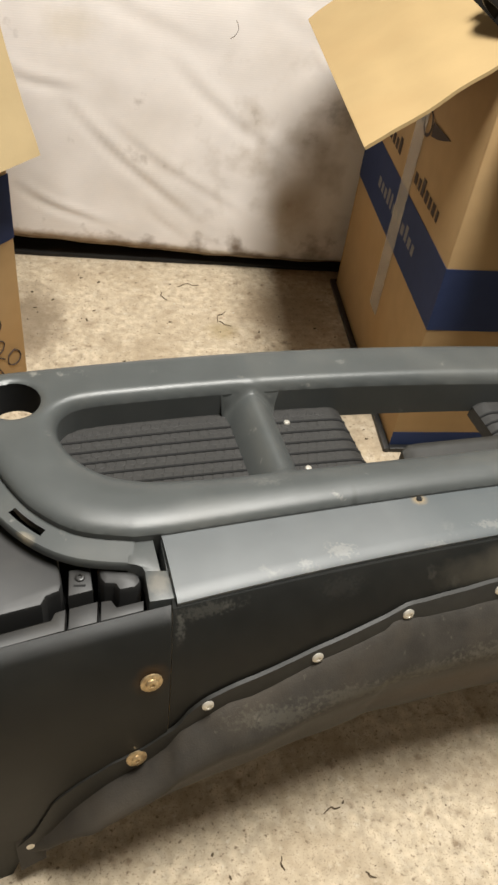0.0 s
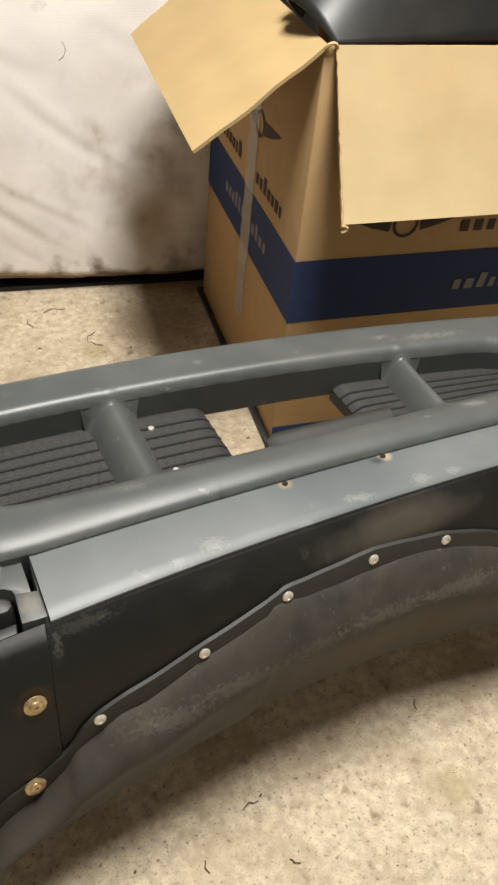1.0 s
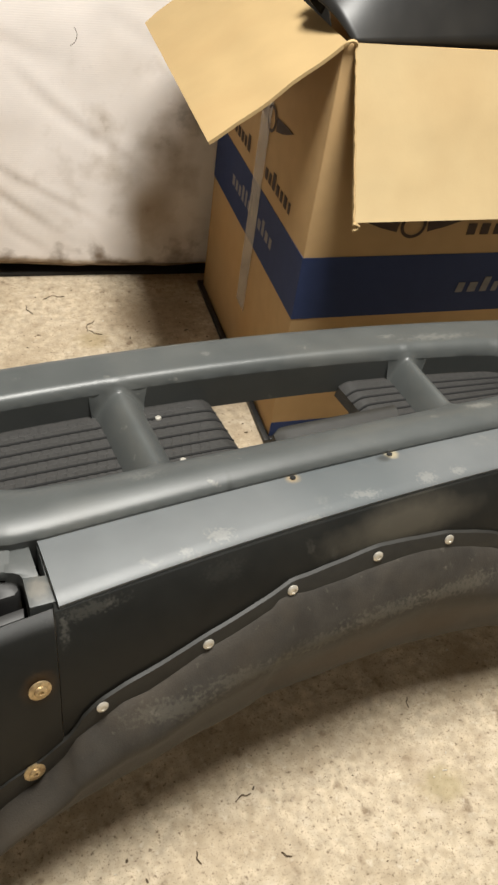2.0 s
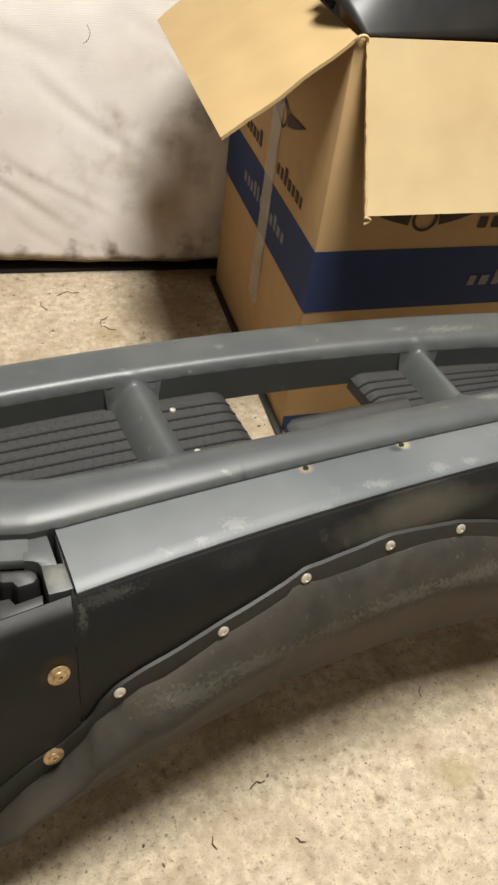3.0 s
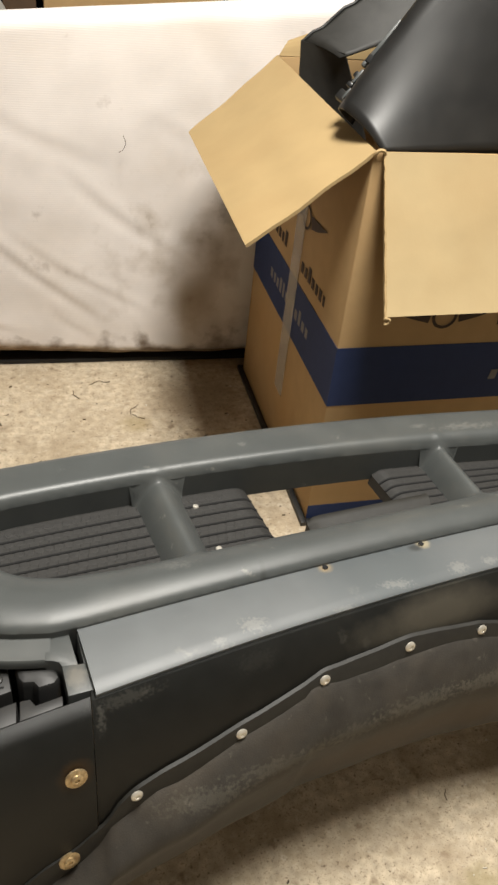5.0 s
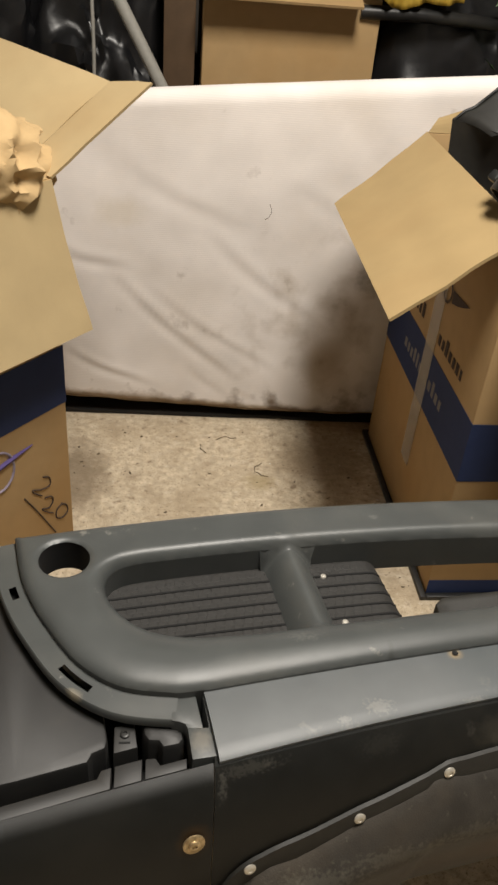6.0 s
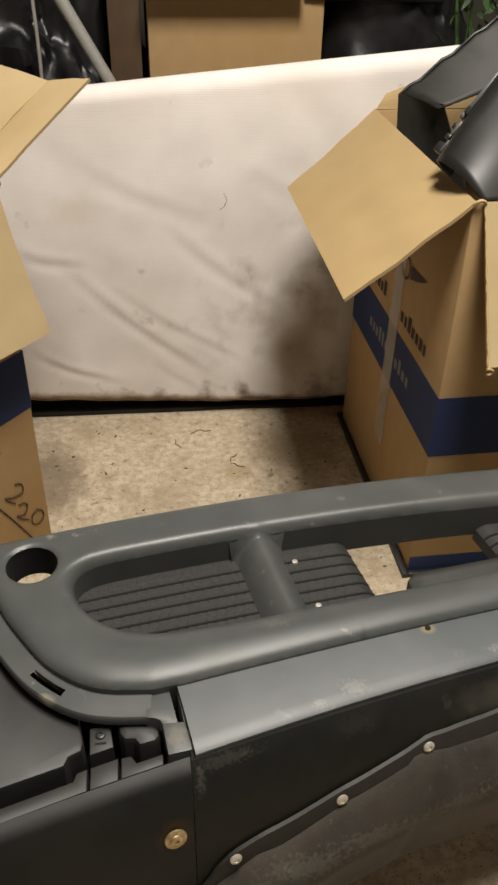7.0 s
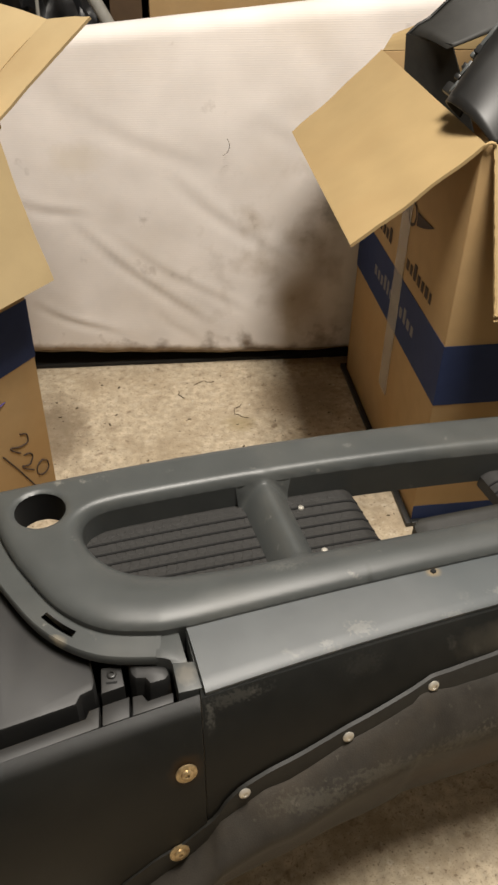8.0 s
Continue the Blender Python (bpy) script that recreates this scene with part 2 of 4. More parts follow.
def concrete():
    m = material("worn_concrete", (0.48, 0.40, 0.29), 0.85, spread=0.24, grain=55, bump=0.5, bump_scale=140, stain=(0.33, 0.255, 0.165), stain_amount=0.7, stain_scale=4.6, gloss=0.3)
    nodes, links = m.node_tree.nodes, m.node_tree.links
    bsdf = nodes["Principled BSDF"]
    where = nodes.new("ShaderNodeTexCoord")
    before = bsdf.inputs["Base Color"].links[0].from_socket
    for scale, low, high, tone, amount in ((15, 0.46, 0.68, (0.37, 0.30, 0.21), 0.45), (46, 0.50, 0.66, (0.34, 0.27, 0.18), 0.5), (22, 0.56, 0.70, (0.56, 0.48, 0.37), 0.5), (30, 0.62, 0.72, (0.15, 0.10, 0.06), 0.7), (130, 0.60, 0.70, (0.13, 0.09, 0.055), 0.8), (70, 0.60, 0.72, (0.60, 0.53, 0.42), 0.5), (9, 0.52, 0.76, (0.29, 0.225, 0.15), 0.6), (320, 0.57, 0.68, (0.18, 0.13, 0.085), 0.65)):
        spots = nodes.new("ShaderNodeTexNoise")
        spots.inputs["Scale"].default_value, spots.inputs["Detail"].default_value = scale, 5
        links.new(where.outputs["Object"], spots.inputs["Vector"])
        cut = nodes.new("ShaderNodeMapRange")
        cut.inputs["From Min"].default_value, cut.inputs["From Max"].default_value, cut.inputs["To Max"].default_value = low, high, amount
        links.new(spots.outputs["Fac"], cut.inputs["Value"])
        mix = nodes.new("ShaderNodeMix")
        mix.data_type = "RGBA"
        mix.inputs["B"].default_value = (*tone, 1)
        links.new(cut.outputs["Result"], mix.inputs["Factor"])
        links.new(before, mix.inputs["A"])
        before = mix.outputs["Result"]
    links.new(before, bsdf.inputs["Base Color"])
    return m


CONCRETE = concrete()
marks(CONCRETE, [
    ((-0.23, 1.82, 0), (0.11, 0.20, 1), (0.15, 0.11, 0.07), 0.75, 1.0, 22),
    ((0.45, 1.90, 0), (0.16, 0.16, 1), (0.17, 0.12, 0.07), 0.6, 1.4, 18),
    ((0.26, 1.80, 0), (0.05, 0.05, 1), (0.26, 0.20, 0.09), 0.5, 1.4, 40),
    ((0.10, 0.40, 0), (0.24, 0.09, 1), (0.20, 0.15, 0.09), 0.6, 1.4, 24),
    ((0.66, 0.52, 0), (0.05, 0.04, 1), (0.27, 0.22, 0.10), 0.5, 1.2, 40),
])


def ticking():
    """Off-white mattress cloth, finely ribbed, with brown stains low down and a brown patch that also deepens the box's
    shadow.
    """
    m = material("ribbed_ticking", (0.75, 0.70, 0.665), 0.9, spread=0.05, grain=9, bump=0.0, stain=(0.62, 0.55, 0.48), stain_amount=0.45, stain_scale=3.2, gloss=0.15)
    nodes, links = m.node_tree.nodes, m.node_tree.links
    bsdf = nodes["Principled BSDF"]
    where = nodes.new("ShaderNodeTexCoord")
    before = bsdf.inputs["Base Color"].links[0].from_socket
    split = nodes.new("ShaderNodeSeparateXYZ")
    links.new(where.outputs["Object"], split.inputs["Vector"])
    spots = nodes.new("ShaderNodeTexNoise")
    spots.inputs["Scale"].default_value, spots.inputs["Detail"].default_value = 11, 7
    links.new(where.outputs["Object"], spots.inputs["Vector"])
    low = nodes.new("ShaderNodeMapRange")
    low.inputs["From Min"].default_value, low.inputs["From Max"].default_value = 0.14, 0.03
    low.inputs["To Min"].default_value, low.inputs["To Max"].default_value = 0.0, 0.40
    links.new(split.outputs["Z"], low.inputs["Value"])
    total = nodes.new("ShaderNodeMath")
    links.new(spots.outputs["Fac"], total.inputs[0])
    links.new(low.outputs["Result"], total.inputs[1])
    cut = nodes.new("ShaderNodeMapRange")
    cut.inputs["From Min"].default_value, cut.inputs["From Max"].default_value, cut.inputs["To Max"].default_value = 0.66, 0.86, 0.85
    links.new(total.outputs["Value"], cut.inputs["Value"])
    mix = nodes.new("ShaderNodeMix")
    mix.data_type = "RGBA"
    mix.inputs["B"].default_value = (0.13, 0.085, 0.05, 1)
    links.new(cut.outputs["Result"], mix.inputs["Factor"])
    links.new(before, mix.inputs["A"])
    dots = nodes.new("ShaderNodeTexNoise")
    dots.inputs["Scale"].default_value, dots.inputs["Detail"].default_value = 26, 3
    links.new(where.outputs["Object"], dots.inputs["Vector"])
    pick = nodes.new("ShaderNodeMapRange")
    pick.inputs["From Min"].default_value, pick.inputs["From Max"].default_value, pick.inputs["To Max"].default_value = 0.72, 0.84, 0.35
    links.new(dots.outputs["Fac"], pick.inputs["Value"])
    spotted = nodes.new("ShaderNodeMix")
    spotted.data_type = "RGBA"
    spotted.inputs["B"].default_value = (0.24, 0.17, 0.11, 1)
    links.new(pick.outputs["Result"], spotted.inputs["Factor"])
    links.new(mix.outputs["Result"], spotted.inputs["A"])
    links.new(spotted.outputs["Result"], bsdf.inputs["Base Color"])
    # Brown stain beside the box; its colour also deepens the cast shadow there.
    blot = nodes.new("ShaderNodeVectorMath")
    blot.operation = "DISTANCE"
    blot.inputs[1].default_value = (0.47, 2.07, 0.33)
    links.new(where.outputs["Object"], blot.inputs[0])
    uneven = nodes.new("ShaderNodeMath")
    uneven.operation = "MULTIPLY_ADD"
    uneven.inputs[1].default_value = -0.9
    links.new(blot.outputs["Value"], uneven.inputs[0])
    links.new(spots.outputs["Fac"], uneven.inputs[2])
    stain_and_shade = nodes.new("ShaderNodeMapRange")
    stain_and_shade.inputs["From Min"].default_value, stain_and_shade.inputs["From Max"].default_value, stain_and_shade.inputs["To Max"].default_value = 0.30, 0.62, 0.55
    links.new(uneven.outputs["Value"], stain_and_shade.inputs["Value"])
    stain_shaded = nodes.new("ShaderNodeMix")
    stain_shaded.data_type = "RGBA"
    stain_shaded.inputs["B"].default_value = (0.27, 0.20, 0.125, 1)
    links.new(stain_and_shade.outputs["Result"], stain_shaded.inputs["Factor"])
    links.new(spotted.outputs["Result"], stain_shaded.inputs["A"])
    links.new(stain_shaded.outputs["Result"], bsdf.inputs["Base Color"])
    ribs = nodes.new("ShaderNodeTexWave")
    ribs.bands_direction = "Z"
    ribs.inputs["Scale"].default_value, ribs.inputs["Distortion"].default_value, ribs.inputs["Detail"].default_value = 62, 0.5, 1
    links.new(where.outputs["Object"], ribs.inputs["Vector"])
    relief = nodes.new("ShaderNodeBump")
    relief.inputs["Strength"].default_value, relief.inputs["Distance"].default_value = 0.09, 0.003
    links.new(ribs.outputs["Fac"], relief.inputs["Height"])
    links.new(relief.outputs["Normal"], bsdf.inputs["Normal"])
    return m


TICKING = ticking()
SOIL = (0.30, 0.215, 0.14)
marks(TICKING, [
    ((-0.20, 2.09, 0.07), (0.26, 0.3, 0.035), SOIL, 0.75, 1.0, 26),
    ((0.05, 2.09, 0.055), (0.22, 0.3, 0.025), SOIL, 0.6, 1.2, 30),
    ((0.58, 2.07, 0.47), (0.09, 0.3, 0.05), (0.12, 0.10, 0.075), 0.4, 1.8, 40),
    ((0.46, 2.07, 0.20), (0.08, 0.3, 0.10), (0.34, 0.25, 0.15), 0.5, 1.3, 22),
    ((-0.12, 2.07, 0.62), (0.08, 0.3, 0.05), (0.60, 0.52, 0.40), 0.35, 1.0, 18),
])


# ---- mesh helpers ----
def part(name, bm, mat, parent=None, label="", smooth=True):
    me = bpy.data.meshes.new(name)
    bm.normal_update()
    bm.to_mesh(me)
    bm.free()
    for poly in me.polygons:
        poly.use_smooth = smooth
    if smooth:
        me.set_sharp_from_angle(angle=radians(42))
    me.materials.append(mat)
    ob = new(name, me)
    if parent:
        ob.parent = parent
    if label:
        ob["label"] = label
    return ob


def anchor(name, place=(0, 0, 0)):
    ob = new(name)
    ob.empty_display_size = 0.05
    ob.location = place
    return ob


def block(bm, lo, hi, m=None, bevel=0.0):
    """A box from corner to corner, with bevelled edges."""
    lo, hi = Vector(lo), Vector(hi)
    made = bmesh.ops.create_cube(bm, size=1.0)["verts"]
    for v in made:
        v.co = Vector(((v.co.x + 0.5) * (hi.x - lo.x) + lo.x, (v.co.y + 0.5) * (hi.y - lo.y) + lo.y, (v.co.z + 0.5) * (hi.z - lo.z) + lo.z))
        if m:
            v.co = m @ v.co
    if bevel:
        edges = list({e for v in made for e in v.link_edges})
        bmesh.ops.bevel(bm, geom=edges, offset=bevel, segments=2, affect="EDGES", profile=0.5)


def grid(bm, rows, closed=False):
    """Quads between rows of points."""
    lines = [[bm.verts.new(p) for p in row] for row in rows]
    for a, b in zip(lines, lines[1:]):
        n = len(a)
        for i in range(n if closed else n - 1):
            bm.faces.new((a[i], a[(i + 1) % n], b[(i + 1) % n], b[i]))
    return lines


def tube(bm, points, radius, sides=8):
    """A round rod along points."""
    points = [Vector(p) for p in points]
    rows = []
    for i, p in enumerate(points):
        ahead = (points[min(i + 1, len(points) - 1)] - points[max(i - 1, 0)]).normalized()
        side = ahead.cross(Vector((0.3, 0.2, 1))).normalized()
        up = side.cross(ahead)
        r = radius(i / (len(points) - 1)) if callable(radius) else radius
        rows.append([p + (side * math.cos(a) + up * math.sin(a)) * r for a in (2 * math.pi * k / sides for k in range(sides))])
    lines = grid(bm, rows, closed=True)
    bm.faces.new(lines[0][::-1])
    bm.faces.new(lines[-1])


def curve(points, n=8):
    """A smooth line through control points."""
    pts = [np.array(p, float) for p in points]
    out = []
    for i in range(len(pts) - 1):
        a, b, c, d = pts[max(i - 1, 0)], pts[i], pts[i + 1], pts[min(i + 2, len(pts) - 1)]
        for k in range(n):
            u = k / n
            out.append(0.5 * (2 * b + (c - a) * u + (2 * a - 5 * b + 4 * c - d) * u * u + (3 * b - a - 3 * c + d) * u**3))
    return out + [pts[-1]]


def sheet(bm, corners, thick, n=8, bow=0.0, ripple=0.0, seed=0):
    """A thin board spanned by four corners (in order), bowed a little."""
    a, b, c, d = (Vector(p) for p in corners)
    normal = (b - a).cross(d - a).normalized()
    top, low = [], []
    for i in range(n + 1):
        u = i / n
        row, under = [], []
        for j in range(n + 1):
            v = j / n
            p = a.lerp(b, u).lerp(d.lerp(c, u), v)
            p = p + normal * (bow * 4 * v * (1 - v) * 0.5 + bow * u * (1 - u) + ripple * noise.noise(Vector((u * 4 + seed, v * 4, seed))))
            row.append(p + normal * thick / 2)
            under.append(p - normal * thick / 2)
        top.append(row)
        low.append(under)
    upper, lower = grid(bm, top), grid(bm, [r[::-1] for r in low])
    low_at = lambda i, j: lower[i][n - j]
    for i in range(n):
        bm.faces.new((upper[i][0], upper[i + 1][0], low_at(i + 1, 0), low_at(i, 0)))
        bm.faces.new((upper[i + 1][n], upper[i][n], low_at(i, n), low_at(i + 1, n)))
        bm.faces.new((upper[0][i + 1], upper[0][i], low_at(0, i), low_at(0, i + 1)))
        bm.faces.new((upper[n][i], upper[n][i + 1], low_at(n, i + 1), low_at(n, i)))


def revolve(bm, profile, m, sides=20):
    """A turned piece: profile of (radius, height) about m's z axis."""
    rows = [[m @ Vector((r * math.cos(a), r * math.sin(a), z)) for a in (2 * math.pi * k / sides for k in range(sides))] for r, z in profile]
    lines = grid(bm, rows, closed=True)
    bm.faces.new(lines[-1])


# ---- the garage ----
def structure(name, lo, hi, mat, label, category):
    bm = bmesh.new()
    block(bm, lo, hi)
    return tagged(part(name, bm, mat, smooth=False), label, category, kind="structure")


structure("floor", (-2.6, -2.0, -0.12), (3.2, 4.2, 0.0), CONCRETE, "worn tan concrete garage floor with dark specks", "floor")
structure("wall_north", (-2.6, 4.2, 0.0), (3.2, 4.35, 3.5), SHADED_PLASTER, "plain wall behind the clutter, background shade in its dark grey", "wall")
# Out of view; these walls and the ceiling are added to bounce light.
structure("wall_south", (-2.6, -2.15, 0.0), (3.2, -2.0, 3.5), BOUNCE_PAINT, "unseen pale wall added to bounce light", "wall")
structure("wall_west", (-2.75, -2.15, 0.0), (-2.6, 4.35, 3.5), BOUNCE_PAINT, "unseen pale wall added to bounce light", "wall")
structure("wall_east", (3.2, -2.15, 0.0), (3.35, 4.35, 3.5), BOUNCE_PAINT, "unseen pale wall added to bounce light", "wall")
structure("ceiling", (-2.75, -2.15, 3.5), (3.35, 4.35, 3.62), BOUNCE_PAINT, "unseen pale ceiling added to bounce light", "ceiling")


# ---- the bumper ----
def rear_out(x):
    return 1.1145 - 0.122 * (x - 0.7) ** 2


def front_in(x):
    return 0.826 + 0.137 * (x - 0.09)


def rail_front(x):
    d = x - 0.1
    return 0.741 + 0.19 * d - 0.05 * d * d


def strip_front(x):
    d = x - 0.064
    return 0.637 + 0.25 * d - 0.08 * d * d


LEFT_X, RIGHT_X = -0.34, 1.12
OUTLINE = [(-0.226, 1.016), (-0.208, 0.945), (-0.190, 0.900), (-0.162, 0.850), (-0.112, 0.781), (-0.053, 0.740), (0.018, 0.7285)]
OUTLINE = [tuple(p) for p in curve(OUTLINE, 6)]
OUTLINE += [(x, rail_front(x)) for x in np.linspace(0.06, 0.90, 30)]
OUTLINE += [tuple(p) for p in curve([(0.93, 0.875), (0.985, 0.90), (1.02, 0.95), (1.04, 1.01), (1.05, 1.085)], 5)]
OUTLINE += [(x, rear_out(x)) for x in np.linspace(1.04, -0.215, 50)]
OPENING = [tuple(p) for p in curve([(-0.030, 0.9665), (-0.064, 0.956), (-0.084, 0.934), (-0.082, 0.902), (-0.060, 0.866), (-0.022, 0.838), (0.03, 0.826), (0.09, 0.828)], 6)]
OPENING += [(x, front_in(x)) for x in np.linspace(0.12, 0.80, 26)]
OPENING += [tuple(p) for p in curve([(0.84, 0.932), (0.875, 0.95), (0.888, 0.985), (0.878, 1.014), (0.84, 1.028)], 5)]
OPENING += [(x, rear_out(x) - 0.083) for x in np.linspace(0.80, 0.0, 30)]


def signed(points, poly):
    """Distance to the outline of poly, positive inside, and the nearest place on it."""
    p, q = np.asarray(points, float), np.asarray(poly, float)
    a, b = q, np.roll(q, -1, 0)
    d = b - a
    u = np.clip(((p[:, None] - a) * d).sum(-1) / ((d * d).sum(-1) + 1e-12), 0, 1)
    near = a + u[..., None] * d
    far = np.linalg.norm(p[:, None] - near, axis=-1)
    best = far.argmin(1)
    cross = ((a[:, 1] > p[:, None, 1]) != (b[:, 1] > p[:, None, 1])) & (p[:, None, 0] < d[:, 0] * (p[:, None, 1] - a[:, 1]) / (d[:, 1] + 1e-15) + a[:, 0])
    inside = cross.sum(1) % 2 == 1
    at = np.arange(len(p))
    return np.where(inside, 1, -1) * far[at, best], near[at, best]


def drop(d, reach, amount):
    """How far a rounded edge has fallen at distance d from it."""
    w = np.clip(1 - d / reach, 0, 1)
    return amount * (1 - np.sqrt(np.maximum(1 - w * w, 0)))


BRIDGES = [((0.184, 1.04), (0.226, 0.80), 0.041), ((0.676, 1.07), (0.700, 0.89), 0.033)]
HOLES = [((-0.146, 0.960), 0.037), ((0.958, 1.062), 0.037)]
TOP = 0.507


def loop_frame(parent):
    """The moulded top: two rails joined by rounded ends and two bridges, round a sunken step."""
    cell = 0.0042
    xs, ys = np.arange(-0.24, 1.07, cell), np.arange(0.72, 1.13, cell)
    gx, gy = np.meshgrid(xs, ys, indexing="ij")
    flat = np.stack([gx.ravel(), gy.ravel()], 1)
    outer, edge = np.concatenate([signed(c, OUTLINE)[0] for c in np.array_split(flat, 20)]), np.concatenate([signed(c, OUTLINE)[1] for c in np.array_split(flat, 20)])
    inner = np.concatenate([signed(c, OPENING)[0] for c in np.array_split(flat, 20)])
    across = np.clip((flat[:, 1] - front_in(flat[:, 0])) / 0.16, 0, 1)
    reach = 0.05 - 0.034 * across
    z = TOP - drop(np.maximum(outer, 0), 0.040 - 0.022 * across, 0.0145) - drop(np.maximum(-inner, 0), reach, 0.030 - 0.012 * across)
    lip_z = z.copy()
    z = np.where(inner > 0, z - 0.052 * np.clip(inner / 0.006, 0, 1), z)
    nearest = np.concatenate([signed(c, OPENING)[1] for c in np.array_split(flat, 20)])
    brim = (inner >= 0) & (inner < 1.5 * cell)
    bridged = np.zeros(len(flat), bool)
    keep = inner < 1.5 * cell
    for (ax, ay), (bx, by), half in BRIDGES:
        a, d = np.array([ax, ay]), np.array([bx - ax, by - ay])
        u = ((flat - a) @ d) / (d @ d)
        off = (flat - a) @ np.array([-d[1], d[0]]) / np.linalg.norm(d)
        wide = half * (1 + 0.5 * np.clip(0.25 - u, 0, 1) + 0.7 * np.clip(u - 0.72, 0, 1))
        s = np.clip(np.abs(off) / wide, 0, 1)
        ridge = 0.491 - 0.052 * s**1.7
        on = (np.abs(off) < wide) & (u > -0.05) & (u < 1.05) & (inner > -0.03)
        k = 0.014 + 0.010 * np.clip(1 - inner / 0.035, 0, 1) * np.clip((0.4 - u) / 0.2, 0, 1)
        h = np.clip(0.5 + 0.5 * (ridge - z) / k, 0, 1)
        z = np.where(on, z * (1 - h) + ridge * h + k * h * (1 - h), z)
        keep |= on
        bridged |= on
    place = np.column_stack([flat, z])
    brim &= ~bridged
    place[brim, :2], place[brim, 2] = nearest[brim], lip_z[brim]
    keep &= outer > -1.5 * cell
    rim = (outer <= 0) & keep
    place[rim, :2], place[rim, 2] = edge[rim], TOP - 0.0145
    for (hx, hy), r in HOLES:
        off = flat - (hx, hy)
        far = np.linalg.norm(off, axis=1)
        lip = (far < r) & (far > r - 1.6 * cell)
        place[lip, :2] = np.array([hx, hy]) + off[lip] / far[lip, None] * r
        place[lip, 2] -= 0.004
        near = (far >= r) & (far < r + 0.006)
        place[near, 2] -= 0.0035 * (1 - (far[near] - r) / 0.006)
        keep &= far > r - 1.6 * cell
    bm = bmesh.new()
    index = {}
    ny = len(ys)
    for i in np.nonzero(keep)[0]:
        index[i] = bm.verts.new(place[i])
    for i in range(len(xs) - 1):
        for j in range(ny - 1):
            four = (i * ny + j, (i + 1) * ny + j, (i + 1) * ny + j + 1, i * ny + j + 1)
            if all(f in index for f in four) and sum(bool(rim[f]) for f in four) < 4 and sum(bool(brim[f]) for f in four) < 4:
                bm.faces.new([index[f] for f in four])
    loose = [v for v in bm.verts if not v.link_faces]
    bmesh.ops.delete(bm, geom=loose, context="VERTS")
    bmesh.ops.dissolve_degenerate(bm, dist=1e-5, edges=bm.edges)
    frame_part = part("top_frame", bm, GREY, parent, "grey moulded plastic loop with rounded rails")
    frame_part.data.set_sharp_from_angle(angle=radians(80))
    bm = bmesh.new()
    grid(bm, [[(x, y, z) for x, y in OUTLINE + OUTLINE[:1]] for z in (0.4926, 0.470, 0.445)])
    part("loop_skirt", bm, GREY, frame_part)
    bm = bmesh.new()
    ring = [(x, y, TOP - 0.030 + 0.012 * min(max((y - front_in(x)) / 0.16, 0), 1)) for x, y in OPENING + OPENING[:1]]
    grid(bm, [[(x, y, z + 0.0004) for x, y, z in ring], [(x, y, z - 0.006) for x, y, z in ring], [(x, y, 0.455) for x, y, z in ring], [(x, y, 0.430) for x, y, z in ring]])
    part("opening_wall", bm, GREY, frame_part)
    # Sleeve in flat black, so the shade inside each hole is its colour.
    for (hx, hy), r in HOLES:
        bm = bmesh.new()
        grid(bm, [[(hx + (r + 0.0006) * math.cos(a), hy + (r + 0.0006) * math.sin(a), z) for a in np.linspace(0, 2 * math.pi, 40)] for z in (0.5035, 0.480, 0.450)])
        part("hole_sleeve", bm, SHADE_AND_RUBBER, frame_part)


def ledge(parent):
    """The lower rim round the curved end, with clip slots through it."""
    bm = bmesh.new()
    line = [p for p in OUTLINE[:37] if p[0] < 0.03]
    mids = []
    for i, p in enumerate(line):
        a, b = np.array(line[max(i - 1, 0)]), np.array(line[min(i + 1, len(line) - 1)])
        t = (b - a) / np.linalg.norm(b - a)
        mids.append((np.array(p), np.array([t[1], -t[0]]) * (1 if (t[1] - t[0]) < 0 else 1)))
    rows = []
    for p, n in mids:
        n = n if n[0] < 0.3 and n[1] < 0.3 else -n
        inner, outer = p - n * 0.004, p + n * 0.033
        rows.append([(*inner, 0.440), (*inner, 0.484), (*(p + n * 0.008), 0.483), (*(p + n * 0.010), 0.483), (*(p + n * 0.020), 0.482), (*(p + n * 0.031), 0.4815), (*outer, 0.479), (*outer, 0.468)])
    lines = [[bm.verts.new(q) for q in row] for row in rows]
    slots = {8, 9, 10, 23, 24, 25, 26}
    for i in range(len(lines) - 1):
        for j in range(7):
            if i in slots and j == 3:
                continue
            bm.faces.new((lines[i][j], lines[i][j + 1], lines[i + 1][j + 1], lines[i + 1][j]))
    part("rim_ledge", bm, GREY, parent, "stepped grey rim with clip slots")
    # Black sheet under the clip slots, in place of the shade in them.
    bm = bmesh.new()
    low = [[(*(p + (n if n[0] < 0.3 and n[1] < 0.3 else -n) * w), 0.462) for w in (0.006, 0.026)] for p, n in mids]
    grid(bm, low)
    part("slot_shade_sheet", bm, SHADE_AND_RUBBER, parent)


def front_depth(z):
    """How far the front face stands out at height z."""
    return -0.063 * (1 - math.exp(-max(0.487 - z, 0) / 0.055))


